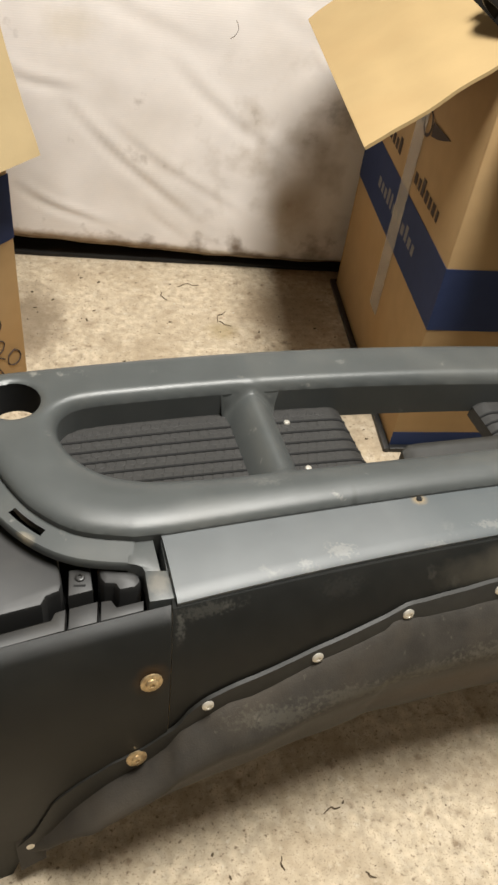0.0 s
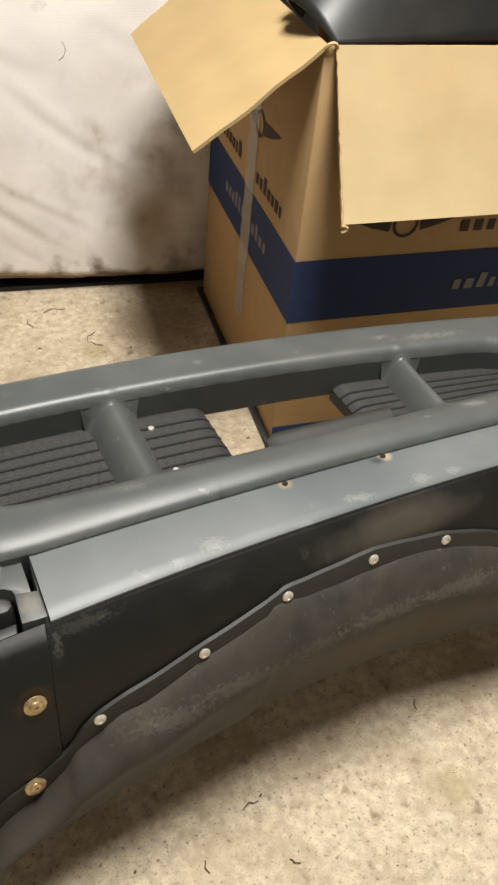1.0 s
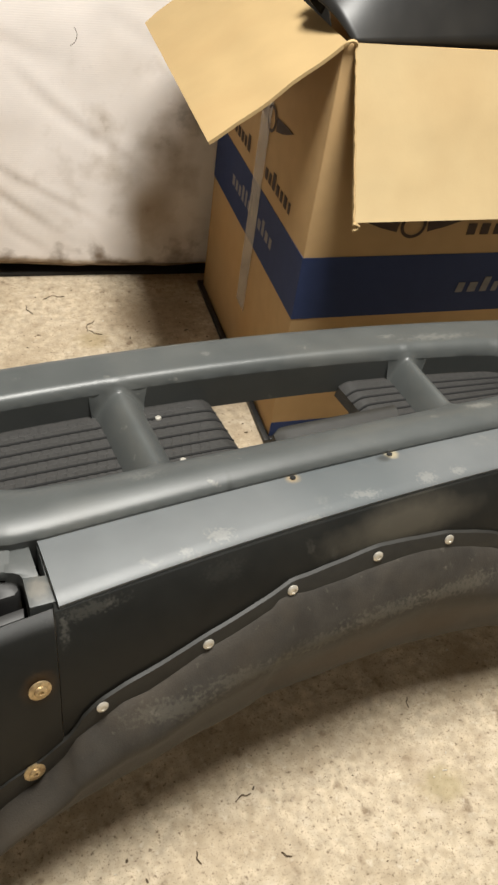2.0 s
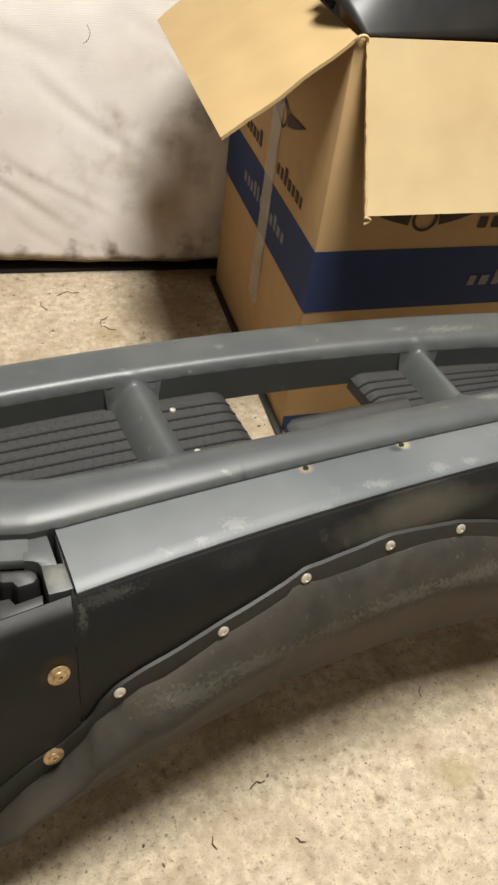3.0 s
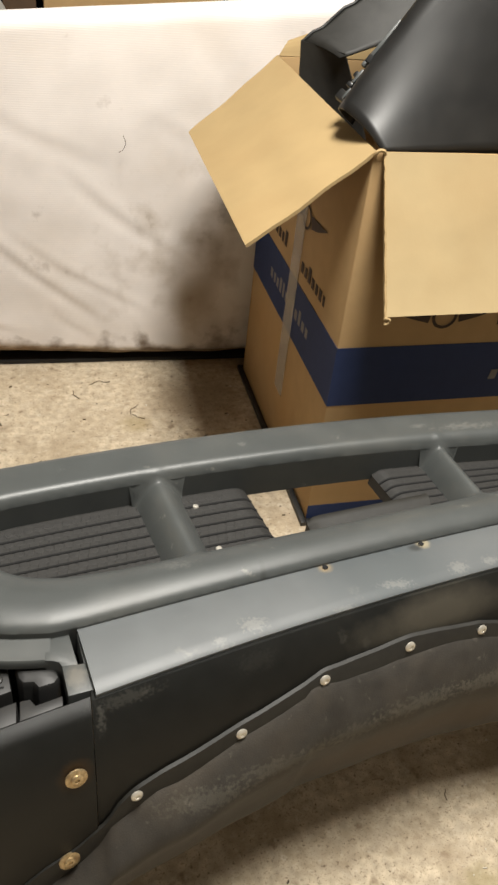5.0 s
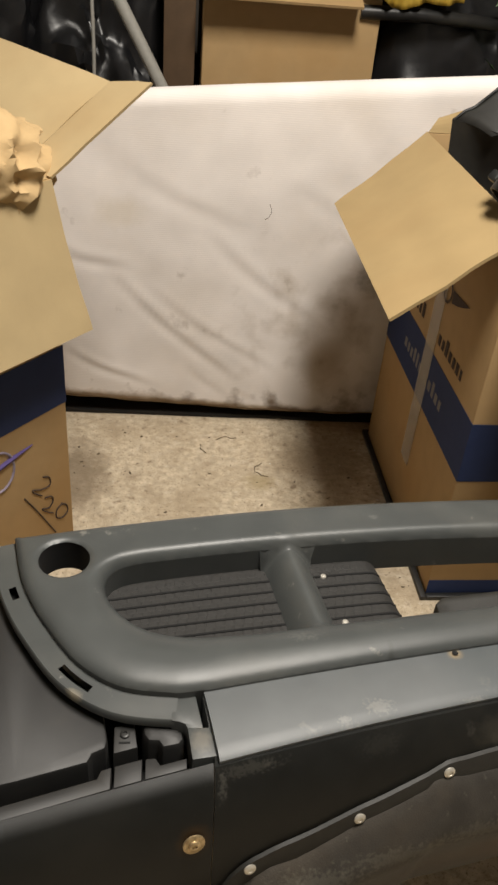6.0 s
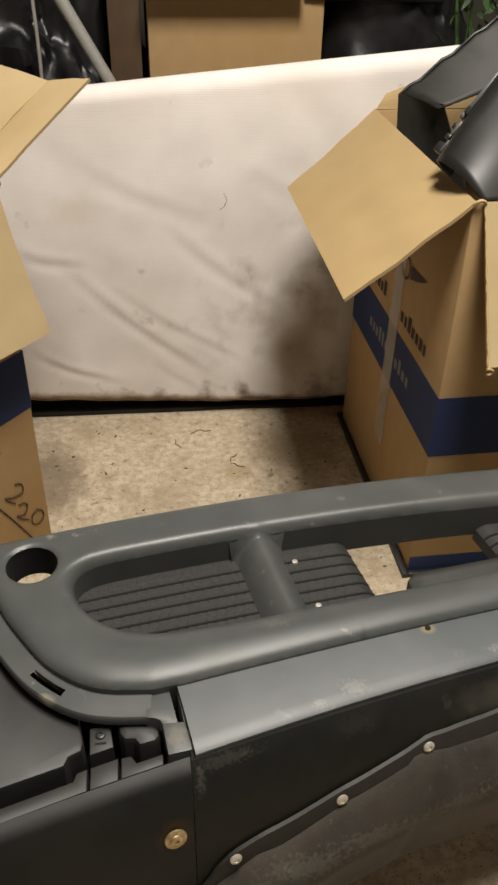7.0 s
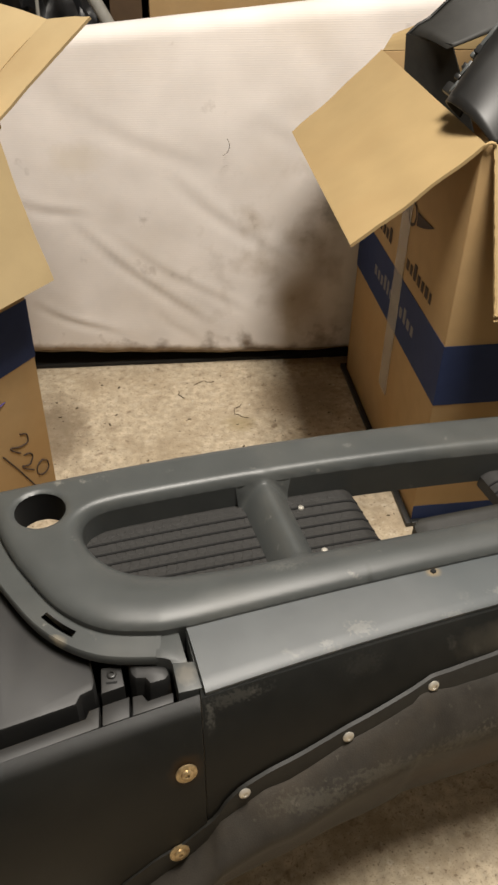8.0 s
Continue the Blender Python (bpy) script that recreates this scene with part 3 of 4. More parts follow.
def flange_top(x):
    """Upper edge of the fixing flange, stepping up at each rivet."""
    return float(np.interp(x, [-0.135, -0.112, -0.082, -0.05, -0.008, 0.03, 0.071, 0.085, 0.104, 0.144, 0.166, 0.24, 0.307, 0.335, 0.363, 0.417, 0.50, 0.614, 0.666, 0.70, 0.75, 0.90, 1.05, 1.15], [0.10, 0.125, 0.205, 0.234, 0.262, 0.277, 0.308, 0.335, 0.352, 0.366, 0.371, 0.394, 0.414, 0.421, 0.432, 0.436, 0.441, 0.431, 0.419, 0.408, 0.385, 0.30, 0.20, 0.12]))


def flange_low(x):
    """Lower edge of the flange, where the rubber swells out."""
    return float(np.interp(x, [-0.135, -0.093, -0.058, -0.018, 0.04, 0.059, 0.076, 0.095, 0.136, 0.165, 0.187, 0.259, 0.306, 0.337, 0.347, 0.397, 0.479, 0.573, 0.613, 0.656, 0.704, 0.75, 0.90, 1.05, 1.15], [0.075, 0.118, 0.170, 0.211, 0.248, 0.267, 0.300, 0.312, 0.336, 0.337, 0.347, 0.378, 0.393, 0.402, 0.414, 0.411, 0.413, 0.415, 0.410, 0.400, 0.382, 0.36, 0.27, 0.17, 0.09]))


def valance_bottom(x):
    return float(np.interp(x, [-0.135, -0.10, -0.06, 0.03, 0.13, 0.24, 0.36, 0.48, 0.60, 0.77, 1.0, 1.15], [0.03, 0.055, 0.088, 0.128, 0.148, 0.168, 0.180, 0.184, 0.180, 0.165, 0.09, 0.03]))


def bumper_face(parent):
    # pale strip between the loop and the front face
    bm = bmesh.new()
    rows = []
    for x in np.linspace(0.058, 1.08, 60):
        b, f = rail_front(min(x, 1.0)) + 0.002, strip_front(x)
        lean = 0.016 * max(0.0, 1 - (x - 0.058) / 0.2)
        rows.append([(x - lean / 2, b, 0.452), (x - lean / 2, b, 0.4885)] + [(x + lean * (u - 0.5), b + (f - b) * u, 0.4895 + 0.003 * math.sin(math.pi * u)) for u in (0.06, 0.3, 0.55, 0.8, 0.96)] + [(x + lean / 2, f - 0.001, 0.487), (x + lean / 2, f - 0.001, 0.478)])
    lines = grid(bm, rows)
    bm.faces.new(lines[0])
    part("top_strip", bm, STRIP, parent, "paler scuffed grey plastic strip")
    # dark front face, centre
    bm = bmesh.new()
    rows = []
    for x in np.linspace(0.0606, 1.10, 70):
        lo = flange_top(x) - 0.05
        zs = [0.482, 0.478] + list(np.linspace(0.470, lo, 9))
        rows.append([(x, strip_front(x) + 0.012, 0.480)] + [(x, strip_front(x) + front_depth(z), z) for z in zs])
    grid(bm, rows)
    part("front_panel", bm, DARK, parent, "dark scuffed plastic front face")
    # dark front face, end piece with a sharp top edge
    bm = bmesh.new()
    rows = []
    for x in np.linspace(LEFT_X, 0.0590, 24):
        lo = max(flange_top(x) - 0.05, 0.02) if x > -0.14 else 0.0
        rows.append([(x, strip_front(x) + 0.006, 0.440), (x, strip_front(x) + 0.0045, 0.476), (x, strip_front(x) + 0.002, 0.4805), (x, strip_front(x) - 0.002, 0.4795)] + [(x, strip_front(x) + front_depth(z) - 0.003, z) for z in (0.475, 0.470, 0.463, 0.453)] + [(x, strip_front(x) + front_depth(z) - 0.003, z) for z in np.linspace(0.44, lo, 9)])
    rows.append([(x + 0.002, y + 0.012, z) for x, y, z in rows[-1]])
    grid(bm, rows)
    part("end_panel", bm, DARK, parent, "dark smooth plastic end panel")
    # rubber valance: a fixing flange, a bulge and an undercut lip
    bm, fl = bmesh.new(), bmesh.new()
    rows, edge = [], []
    for x in np.linspace(-0.135, 1.12, 150):
        t, b = flange_top(x), valance_bottom(x) + 0.004 * noise.noise(Vector((x * 12, 7.7, 0)))
        wob = 0.006 * noise.noise(Vector((x * 16, 4.2, 0))) + 0.002 * noise.noise(Vector((x * 50, 1.2, 0)))
        t += 0.3 * wob
        s = strip_front(x)
        mid = min(max((x + 0.13) / 0.1, 0), 1)
        low = min(flange_low(x) + 0.5 * wob, t - 0.008)
        span = low - b
        edge.append([(x, s + front_depth(t) - 0.001, t), (x, s + front_depth(t) - 0.006, t - 0.0015), (x, s + front_depth((t + low) / 2) - 0.007, (t + low) / 2), (x, s + front_depth(low) - 0.008, low - 0.004)])
        dent = 1 + 0.10 * noise.noise(Vector((x * 9, 2.2, 0)))
        prof = [(0.006, 0.0)] + [(d * mid * dent + 0.004, u) for d, u in ((0.007, 0.015), (0.017, 0.07), (0.029, 0.15), (0.038, 0.22), (0.043, 0.28), (0.0445, 0.33), (0.043, 0.39), (0.038, 0.48), (0.030, 0.64), (0.022, 0.83), (0.017, 0.95), (0.013, 1.0))] + [(-0.020, 1.0)]
        rows.append([(x, s + front_depth(low) - d, low - span * u) for d, u in prof])
    grid(bm, rows)
    grid(fl, edge)
    flange = part("flange", fl, FLANGE, parent, "dark wavy rubber fixing flange")
    part("valance", bm, RUBBER, parent, "dusty grey-brown rubber lower lip")
    # rear skirt of the loop
    bm = bmesh.new()
    grid(bm, [[(x, rear_out(x) - 0.002, 0.485), (x, rear_out(x) + 0.002, 0.465), (x, rear_out(x) + 0.002, 0.440)] for x in np.linspace(-0.21, 1.04, 40)])
    part("rear_skirt", bm, GREY, parent)


def face_pose(x, z, out=0.009):
    """A pose on the front face, z axis outwards."""
    dy = strip_front(x + 0.01) - strip_front(x - 0.01)
    normal = Vector((dy / 0.02, -1, 0.25)).normalized()
    m = normal.to_track_quat("Z", "Y").to_matrix().to_4x4()
    return Matrix.Translation(Vector((x, strip_front(x) + front_depth(z) - out, z))) @ m


def fasteners(parent):
    for x, z in ((0.1085, 0.342), (0.247, 0.382), (0.365, 0.421), (0.497, 0.4285), (0.6185, 0.420), (0.735, 0.383)):
        bm = bmesh.new()
        revolve(bm, [(0.0078, -0.001), (0.0078, 0.0006), (0.0062, 0.0022), (0.0036, 0.0026), (0.0034, 0.0012), (0.0002, 0.001)], face_pose(x, z, 0.0075))
        part("rivet", bm, ZINC, parent)
    for x, z, out in ((0.037, 0.4115, 0.005), (0.022, 0.2615, 0.008)):
        bm = bmesh.new()
        m = face_pose(x, z, out)
        revolve(bm, [(0.0135, -0.001), (0.0135, 0.0008), (0.0125, 0.0015), (0.0075, 0.0016), (0.0072, 0.004), (0.006, 0.0048), (0.0030, 0.0048), (0.0028, 0.0028), (0.0002, 0.0026)], m)
        part("washer_screw", bm, BRASS, parent, "rusty screw with a broad washer")


def steps(parent):
    """Two tread plates sunk into the loop, studded with hexagons between dark ribs."""
    z0 = 0.4500

    def y_at(x, v):
        back, front = rear_out(x) - 0.090, front_in(x) - 0.004
        return back + (front - back) * v

    def span(v, side):
        if side == 0:
            return -0.098 + 0.085 * max(v - 0.35, 0) ** 1.2, 0.338 + 0.028 * v
        return 0.566 + 0.026 * v, 0.892 - 0.05 * v * v

    lanes = 7
    for side in (0, 1):
        bm = bmesh.new()
        rows = []
        for v in np.linspace(-0.06, 1.06, 18):
            a, b = span(v, side)
            row = [(x, y_at(x, v), z0 - (0.010 * max(0, 1 - abs(x - (b, a)[side]) / 0.02) ** 2)) for x in np.linspace(a, b, 40)]
            end = (b + 0.002, a - 0.002)[side]
            tail = (end, y_at(end, v), z0 - 0.03)
            rows.append(row + [tail] if side == 0 else [tail] + row)
        grid(bm, rows)
        plate = part("tread_plate", bm, TREAD, parent, "black anti-slip tread plate")
        # Raised black lines stand for the tread's dark grooves.
        for lane in range(1, lanes):
            v = lane / lanes
            a, b = span(v, side)
            bm = bmesh.new()
            w = 0.0024
            rows = []
            for x in np.linspace(a, b, 40):
                y = y_at(x, v)
                sag = 0.010 * max(0, 1 - abs(x - (b, a)[side]) / 0.02) ** 2
                rows.append([(x, y - w, z0 + 0.0002 - sag), (x, y - w * 0.6, z0 + 0.0020 - sag), (x, y + w * 0.6, z0 + 0.0020 - sag), (x, y + w, z0 + 0.0002 - sag)])
            grid(bm, rows)
            part("rib", bm, SHADE_AND_RUBBER, plate)
        bm = bmesh.new()
        pitch, r = 0.0140, 0.0081
        for lane in range(2 * lanes):
            v = (lane // 2 + (0.27, 0.73)[lane % 2]) / lanes
            a, b = span(v, side)
            x = a + (0.008, 0.034)[side] + (pitch / 2 if lane % 2 else 0)
            while x < b - (0.030, 0.008)[side]:
                y = y_at(x, v)
                turns = [k * math.pi / 3 + math.pi / 6 for k in range(6)]
                base = [bm.verts.new((x + 0.96 * r * math.cos(k), y + 0.80 * r * math.sin(k), z0 + 0.0001)) for k in turns]
                top = [bm.verts.new((x + 0.80 * r * math.cos(k), y + 0.66 * r * math.sin(k), z0 + 0.0005)) for k in turns]
                for k in range(6):
                    bm.faces.new((base[k], base[(k + 1) % 6], top[(k + 1) % 6], top[k]))
                bm.faces.new(top)
                x += pitch
        tagged(part("hexagon_studs", bm, TREAD, plate, smooth=False), kind="stuff")
    for x, y in ((0.248, 0.977), (0.266, 0.882)):
        bm = bmesh.new()
        revolve(bm, [(0.0052, 0), (0.0052, 0.0012), (0.004, 0.0026), (0.0003, 0.003)], Matrix.Translation((x, y, z0)), 14)
        part("tread_rivet", bm, ZINC, parent)


def slab(bm, pts, low, top, edge=0.003):
    """A moulded plate of the given outline, rounded along its upper edge."""
    rows = []
    for inset, z in ((0, low), (0, top - edge), (0.3 * edge, top - 0.3 * edge), (edge, top)):
        row = []
        for i, p in enumerate(pts):
            a, b, c = Vector((*pts[i - 1], 0)), Vector((*p, 0)), Vector((*pts[(i + 1) % len(pts)], 0))
            u, v = (b - a).normalized(), (c - b).normalized()
            n = Vector((-(u + v).y, (u + v).x, 0)).normalized()
            n = n / max(n.dot(Vector((-u.y, u.x, 0))), 0.5)
            row.append(b + n * inset + Vector((0, 0, z)))
        rows.append(row)
    lines = grid(bm, rows, closed=True)
    bm.faces.new(lines[-1])


def end_tray(parent):
    """The black moulding left bare at the end: a broad plate, a groove, a notched lip, a bolt tab and a clip tower."""
    bm = bmesh.new()
    slab(bm, [(-0.255, 0.618), (-0.172, 0.637), (-0.090, 0.660), (-0.085, 0.672), (-0.070, 0.679), (-0.068, 0.690), (-0.075, 0.728), (-0.094, 0.754), (-0.151, 0.807), (-0.191, 0.872), (-0.218, 0.94), (-0.255, 0.95)], 0.40, 0.455, 0.006)
    tray = part("end_tray", bm, BARE, parent, "satin bare black plastic moulding")
    bm = bmesh.new()
    slab(bm, [(-0.34, 0.60), (-0.268, 0.612), (-0.268, 0.94), (-0.34, 0.94)], 0.385, 0.43, 0.006)
    part("side_plate", bm, BARE, tray)
    # Black sheet below the groove, in place of the shade down there.
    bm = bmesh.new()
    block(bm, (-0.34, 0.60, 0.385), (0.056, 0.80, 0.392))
    part("groove_shade_sheet", bm, SHADE_AND_RUBBER, tray)

    def lip_line(x, off):
        return strip_front(x) + off

    # notched lip in three pieces along the end panel
    for x0, x1, off, step in ((-0.30, -0.060, 0.024, 0), (-0.0565, -0.0245, 0.034, 0), (-0.0210, 0.028, 0.020, 1)):
        bm = bmesh.new()
        back = [(x1, lip_line(x1, off)), (x0, lip_line(x0, off))]
        if step:
            back = [(x1, lip_line(x1, off)), (x0 + 0.018, lip_line(x0 + 0.018, off)), (x0 + 0.012, lip_line(x0 + 0.012, off + 0.011)), (x0, lip_line(x0, off + 0.013))]
        elif x1 - x0 > 0.1:
            back = [(x1, lip_line(x1, 0.034)), (x1 - 0.012, lip_line(x1, 0.033) - 0.003), (x1 - 0.016, lip_line(x1 - 0.016, off)), (x0, lip_line(x0, off))]
        slab(bm, [(x0, lip_line(x0, 0.006)), (x1, lip_line(x1, 0.006))] + back, 0.39, 0.4765, 0.002)
        part("lip_piece", bm, BARE, tray)
    bm = bmesh.new()
    slab(bm, [(-0.060, 0.668), (-0.031, 0.676), (-0.036, 0.712), (-0.061, 0.706)], 0.39, 0.459, 0.003)
    bracket = part("bracket", bm, BARE, tray)
    bm = bmesh.new()
    slab(bm, [(-0.024, 0.690), (-0.018, 0.682), (-0.006, 0.681), (0.000, 0.672), (0.020, 0.676), (0.026, 0.684), (0.022, 0.712), (0.014, 0.718), (-0.022, 0.714), (-0.027, 0.706)], 0.39, 0.464, 0.008)
    part("clip_tower", bm, BARE, tray)
    bm = bmesh.new()
    revolve(bm, [(0.0062, 0), (0.0062, 0.002), (0.0050, 0.003), (0.0030, 0.003), (0.0028, 0.0006), (0.0002, 0.0006)], Matrix.Translation((-0.047, 0.694, 0.459)), 16)
    part("bolt", bm, BLACK, bracket)
    # Flat black bar paints the shade in the bracket's slot.
    bm = bmesh.new()
    block(bm, (-0.054, 0.681, 0.4588), (-0.040, 0.684, 0.4594))
    part("bracket_slot", bm, SHADE_AND_RUBBER, bracket)
    # bare tongue between the tray and the pale strip, with a long clip slot
    bm = bmesh.new()
    slab(bm, [(0.0295, 0.685), (0.0480, 0.685), (0.0400, 0.733), (0.010, 0.733), (0.010, 0.6965), (0.020, 0.6945), (0.0265, 0.691)], 0.44, 0.482, 0.0006)
    slab(bm, [(0.0345, 0.642), (0.0640, 0.646), (0.0585, 0.685), (0.0295, 0.685)], 0.44, 0.482, 0.0006)
    slab(bm, [(0.0555, 0.685), (0.0585, 0.685), (0.0525, 0.733), (0.0490, 0.733)], 0.44, 0.482, 0.0006)
    slab(bm, [(0.017, 0.733), (0.0525, 0.733), (0.0515, 0.744), (0.017, 0.742)], 0.44, 0.482, 0.0006)
    part("slotted_tongue", bm, GREY, parent)


def corner_plate(parent):
    bm = bmesh.new()
    m = face_pose(-0.118, 0.085, 0.008)
    sheet(bm, [m @ Vector(p) for p in ((-0.018, -0.040, 0), (0.018, -0.030, 0), (0.018, 0.036, 0), (-0.018, 0.036, 0))], 0.003, 3)
    plate = part("corner_tab", bm, RUBBER, parent, "worn rubber tab with a bolt hole")
    bm = bmesh.new()
    revolve(bm, [(0.0055, 0.0016), (0.0055, 0.0028), (0.0030, 0.0026), (0.0002, 0.0018)], m @ Matrix.Translation((0, 0.008, 0)), 14)
    part("eyelet", bm, ZINC, plate)
    # Flat black discs paint the shade inside the screw holes.
    for x, y in ((0.396, 0.787), (0.553, 0.812)):
        bm = bmesh.new()
        revolve(bm, [(0.0042, 0), (0.0030, 0.0006), (0.0002, 0.0007)], Matrix.Translation((x, y, 0.4922)), 12)
        part("screw_hole", bm, SHADE_AND_RUBBER, parent)
    # black lip at the mouth of the middle slot
    bm = bmesh.new()
    rows = []
    for x in np.linspace(0.406, 0.624, 18):
        y = front_in(x) - 0.01
        far = 0.862 + 0.137 * (x - 0.09) + 0.008 - 0.012 * max(0, (0.425 - x) / 0.019) ** 2
        rows.append([(x, y, 0.458), (x, far - 0.020, 0.4635), (x, far - 0.014, 0.4675), (x, far - 0.004, 0.4685), (x, far, 0.4665), (x, far + 0.001, 0.436)])
    lines = grid(bm, rows)
    bm.faces.new(lines[0])
    bm.faces.new(lines[-1][::-1])
    part("slot_lip", bm, FLANGE, parent, "black plastic lip along the middle slot")


bumper = anchor("truck_bumper", (0, 0, 0))
tagged(bumper, "used grey plastic truck bumper with tread steps, lying on the floor", "bumper")
loop_frame(bumper)
ledge(bumper)
bumper_face(bumper)
fasteners(bumper)
steps(bumper)
end_tray(bumper)
corner_plate(bumper)


# ---- the mattress ----
def mattress():
    bm = bmesh.new()
    thick = 0.20

    def front(x, u):
        height = 0.911 + 0.092 * (x - 0.2) - 0.03 * max(0, x - 0.9) ** 2
        lift = 0.015 + 0.06 * max(0, 0.25 - x)
        z = lift + (height - lift + 0.015) * u
        y = 2.090 + 0.045 * u - 0.012 * math.sin(math.pi * u) - 0.05 * (x - 0.1) * (1 - u) * 0.6
        y += 0.09 * max(0, 1 - u / 0.055) ** 2 + 0.014 * max(0, (u - 0.97) / 0.03) ** 2
        # diagonal folds in the loose cover
        for x0, z0, x1, z1, deep, wide in ((-0.17, 0.48, 0.24, 0.09, 0.0045, 0.012), (-0.06, 0.43, 0.34, 0.14, 0.003, 0.011), (-0.29, 0.24, -0.04, 0.10, 0.0045, 0.010), (0.08, 0.60, 0.46, 0.27, 0.0035, 0.016), (-0.30, 0.53, -0.10, 0.45, 0.003, 0.014), (-0.12, 0.74, 0.20, 0.56, 0.002, 0.02), (0.18, 0.16, 0.27, 0.05, 0.003, 0.008), (0.27, 0.13, 0.36, 0.03, 0.003, 0.008), (0.05, 0.22, 0.17, 0.07, 0.0025, 0.009), (0.30, 0.72, 0.62, 0.55, 0.002, 0.02)):
            dx, dz = x1 - x0, z1 - z0
            long = math.hypot(dx, dz)
            a = ((x - x0) * dx + (z - z0) * dz) / long / long
            o = (-(x - x0) * dz + (z - z0) * dx) / long
            o += 0.012 * math.sin(a * 5)
            if -0.1 < a < 1.1:
                fade = max(0, 1 - (2 * a - 1) ** 2)
                y += fade * 0.72 * deep * (math.exp(-(o / wide) ** 2) - 0.8 * math.exp(-((o - 1.6 * wide) / wide) ** 2))
        y += 0.006 * noise.noise(Vector((x * 3, 0, z * 3))) + 0.002 * noise.noise(Vector((x * 11, 5, z * 11)))
        return (x, y, z)

    rows = []
    for x in np.linspace(-0.95, 1.45, 170):
        row = [front(x, u) for u in np.linspace(0, 1, 90)]
        tx, ty, tz = row[-1]
        row += [(x, ty + 0.012, tz + 0.005), (x, ty + 0.032, tz + 0.006), (x, ty + 0.07, tz - 0.008), (x, ty + thick, tz - 0.11), (x, 2.10 + thick, 0.05), (x, 2.09 + thick - 0.04, 0.006)]
        rows.append(row)
    lines = grid(bm, rows, closed=True)
    bm.faces.new(lines[0][::-1])
    bm.faces.new(lines[-1])
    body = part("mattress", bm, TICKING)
    tagged(body, "stained off-white ribbed mattress standing on its long edge", "mattress")
    bm = bmesh.new()
    tube(bm, [(x, front(x, 0.03)[1] - 0.001 + 0.003 * noise.noise(Vector((x * 14, 1, 2))), front(x, 0.03)[2] + 0.004 * noise.noise(Vector((x * 9, 3, 1)))) for x in np.linspace(-0.94, 1.44, 120)], 0.0042)
    part("piping", bm, material("soiled_piping", (0.30, 0.22, 0.145), 0.9, spread=0.3, grain=40, bump=0.4, stain=(0.1, 0.065, 0.035), stain_amount=0.9, stain_scale=16), body, "soiled brown piping")


mattress()
# Added dark strip that stands for the shadow gap under the mattress.
bm = bmesh.new()
rows = []
for x in np.linspace(-0.92, 1.40, 40):
    y = 2.118 - 0.03 * (x - 0.1) + 0.006 * noise.noise(Vector((x * 5, 2, 0)))
    rows.append([(x, y + 0.20, 0.0), (x, y + 0.20, 0.013), (x, y + 0.005, 0.013), (x, y, 0.010), (x, y, 0.0)])
grid(bm, rows)
tagged(part("gap_shadow_strip", bm, material("gap_shadow_black", (0.010, 0.009, 0.008), 0.8, spread=0.3, grain=30, bump=0.2)), "dark strip added for the shadow gap under the mattress edge", "board")


# ---- cardboard boxes ----
def carton(name, m, width, depth, height, label, bands, flaps, base=0.0):
    """An open carton in its own frame: front face along +x at y=0, side face along +y at x=0. bands: printed stripes; flaps: boards."""
    top = anchor(name)
    top.matrix_world = m
    t = 0.006
    for a, b in (((0, 0, base), (width, t, height)), ((0, depth - t, base), (width, depth, height)), ((0, t, base), (t, depth - t, height)), ((width - t, t, base), (width, depth - t, height)), ((t, t, base + 0.002), (width - t, depth - t, base + t))):
        bm = bmesh.new()
        block(bm, a, b, None, 0.0025)
        part("panel", bm, CARD, top)
    for z0, z1 in bands:
        for a, b in (((0.0, -0.0012, z0), (width, -0.0002, z1)), ((-0.0012, -0.0012, z0), (-0.0002, depth, z1)), ((width + 0.0002, -0.0012, z0), (width + 0.0012, depth, z1))):
            bm = bmesh.new()
            block(bm, a, b)
            part("printed_band", bm, NAVY, top, "navy blue printed stripe", smooth=False)
    for corners, bow, seed in flaps:
        bm = bmesh.new()
        sheet(bm, corners, 0.006, 10, bow, 0.004, seed)
        # Side and rear flap take the darker card, shade in its colour.
        part("flap", bm, CARD_IN_SHADED if seed in (1, 7) else CARD_IN, top, "bent-open cardboard flap")
    return tagged(top, label, "box")


def bars(parent, spots, mat, name="printed_bar"):
    """Small printed marks lying on a face: origin, two directions with length, each."""
    for o, a, b in spots:
        o, a, b = Vector(o), Vector(a), Vector(b)
        n = a.cross(b).normalized() * 0.0007
        bm = bmesh.new()
        sheet(bm, [o + n, o + a + n, o + a + b + n, o + b + n], 0.0006, 1)
        part(name, bm, mat, parent, smooth=False)


BH = 0.876
right_box = carton("cardboard_box", pose(0.610, 1.372, 0, 0, 0, 0), 0.62, 0.665, BH, "open cardboard shipping box with navy stripes on the floor", ((0.338, 0.481),), (
    (((0.004, 0.0, BH), (0.004, 0.665, BH), (-0.222, 0.545, 0.731), (-0.228, -0.055, 0.730)), -0.005, 1),
    (((0.02, 0.0, BH), (0.60, 0.0, BH), (0.60, -0.132, 0.632), (0.018, -0.138, 0.630)), 0.010, 2),
    (((0.616, 0.0, BH), (0.616, 0.665, BH), (0.80, 0.665, 0.72), (0.80, 0.0, 0.72)), 0.01, 3),
    (((0.004, 0.662, BH), (0.60, 0.662, BH), (0.60, 0.715, 1.10), (0.030, 0.685, 0.905)), 0.003, 7),
))
bm = bmesh.new()
block(bm, (0.0, -0.0012, 0.008), (0.62, -0.0002, 0.050))
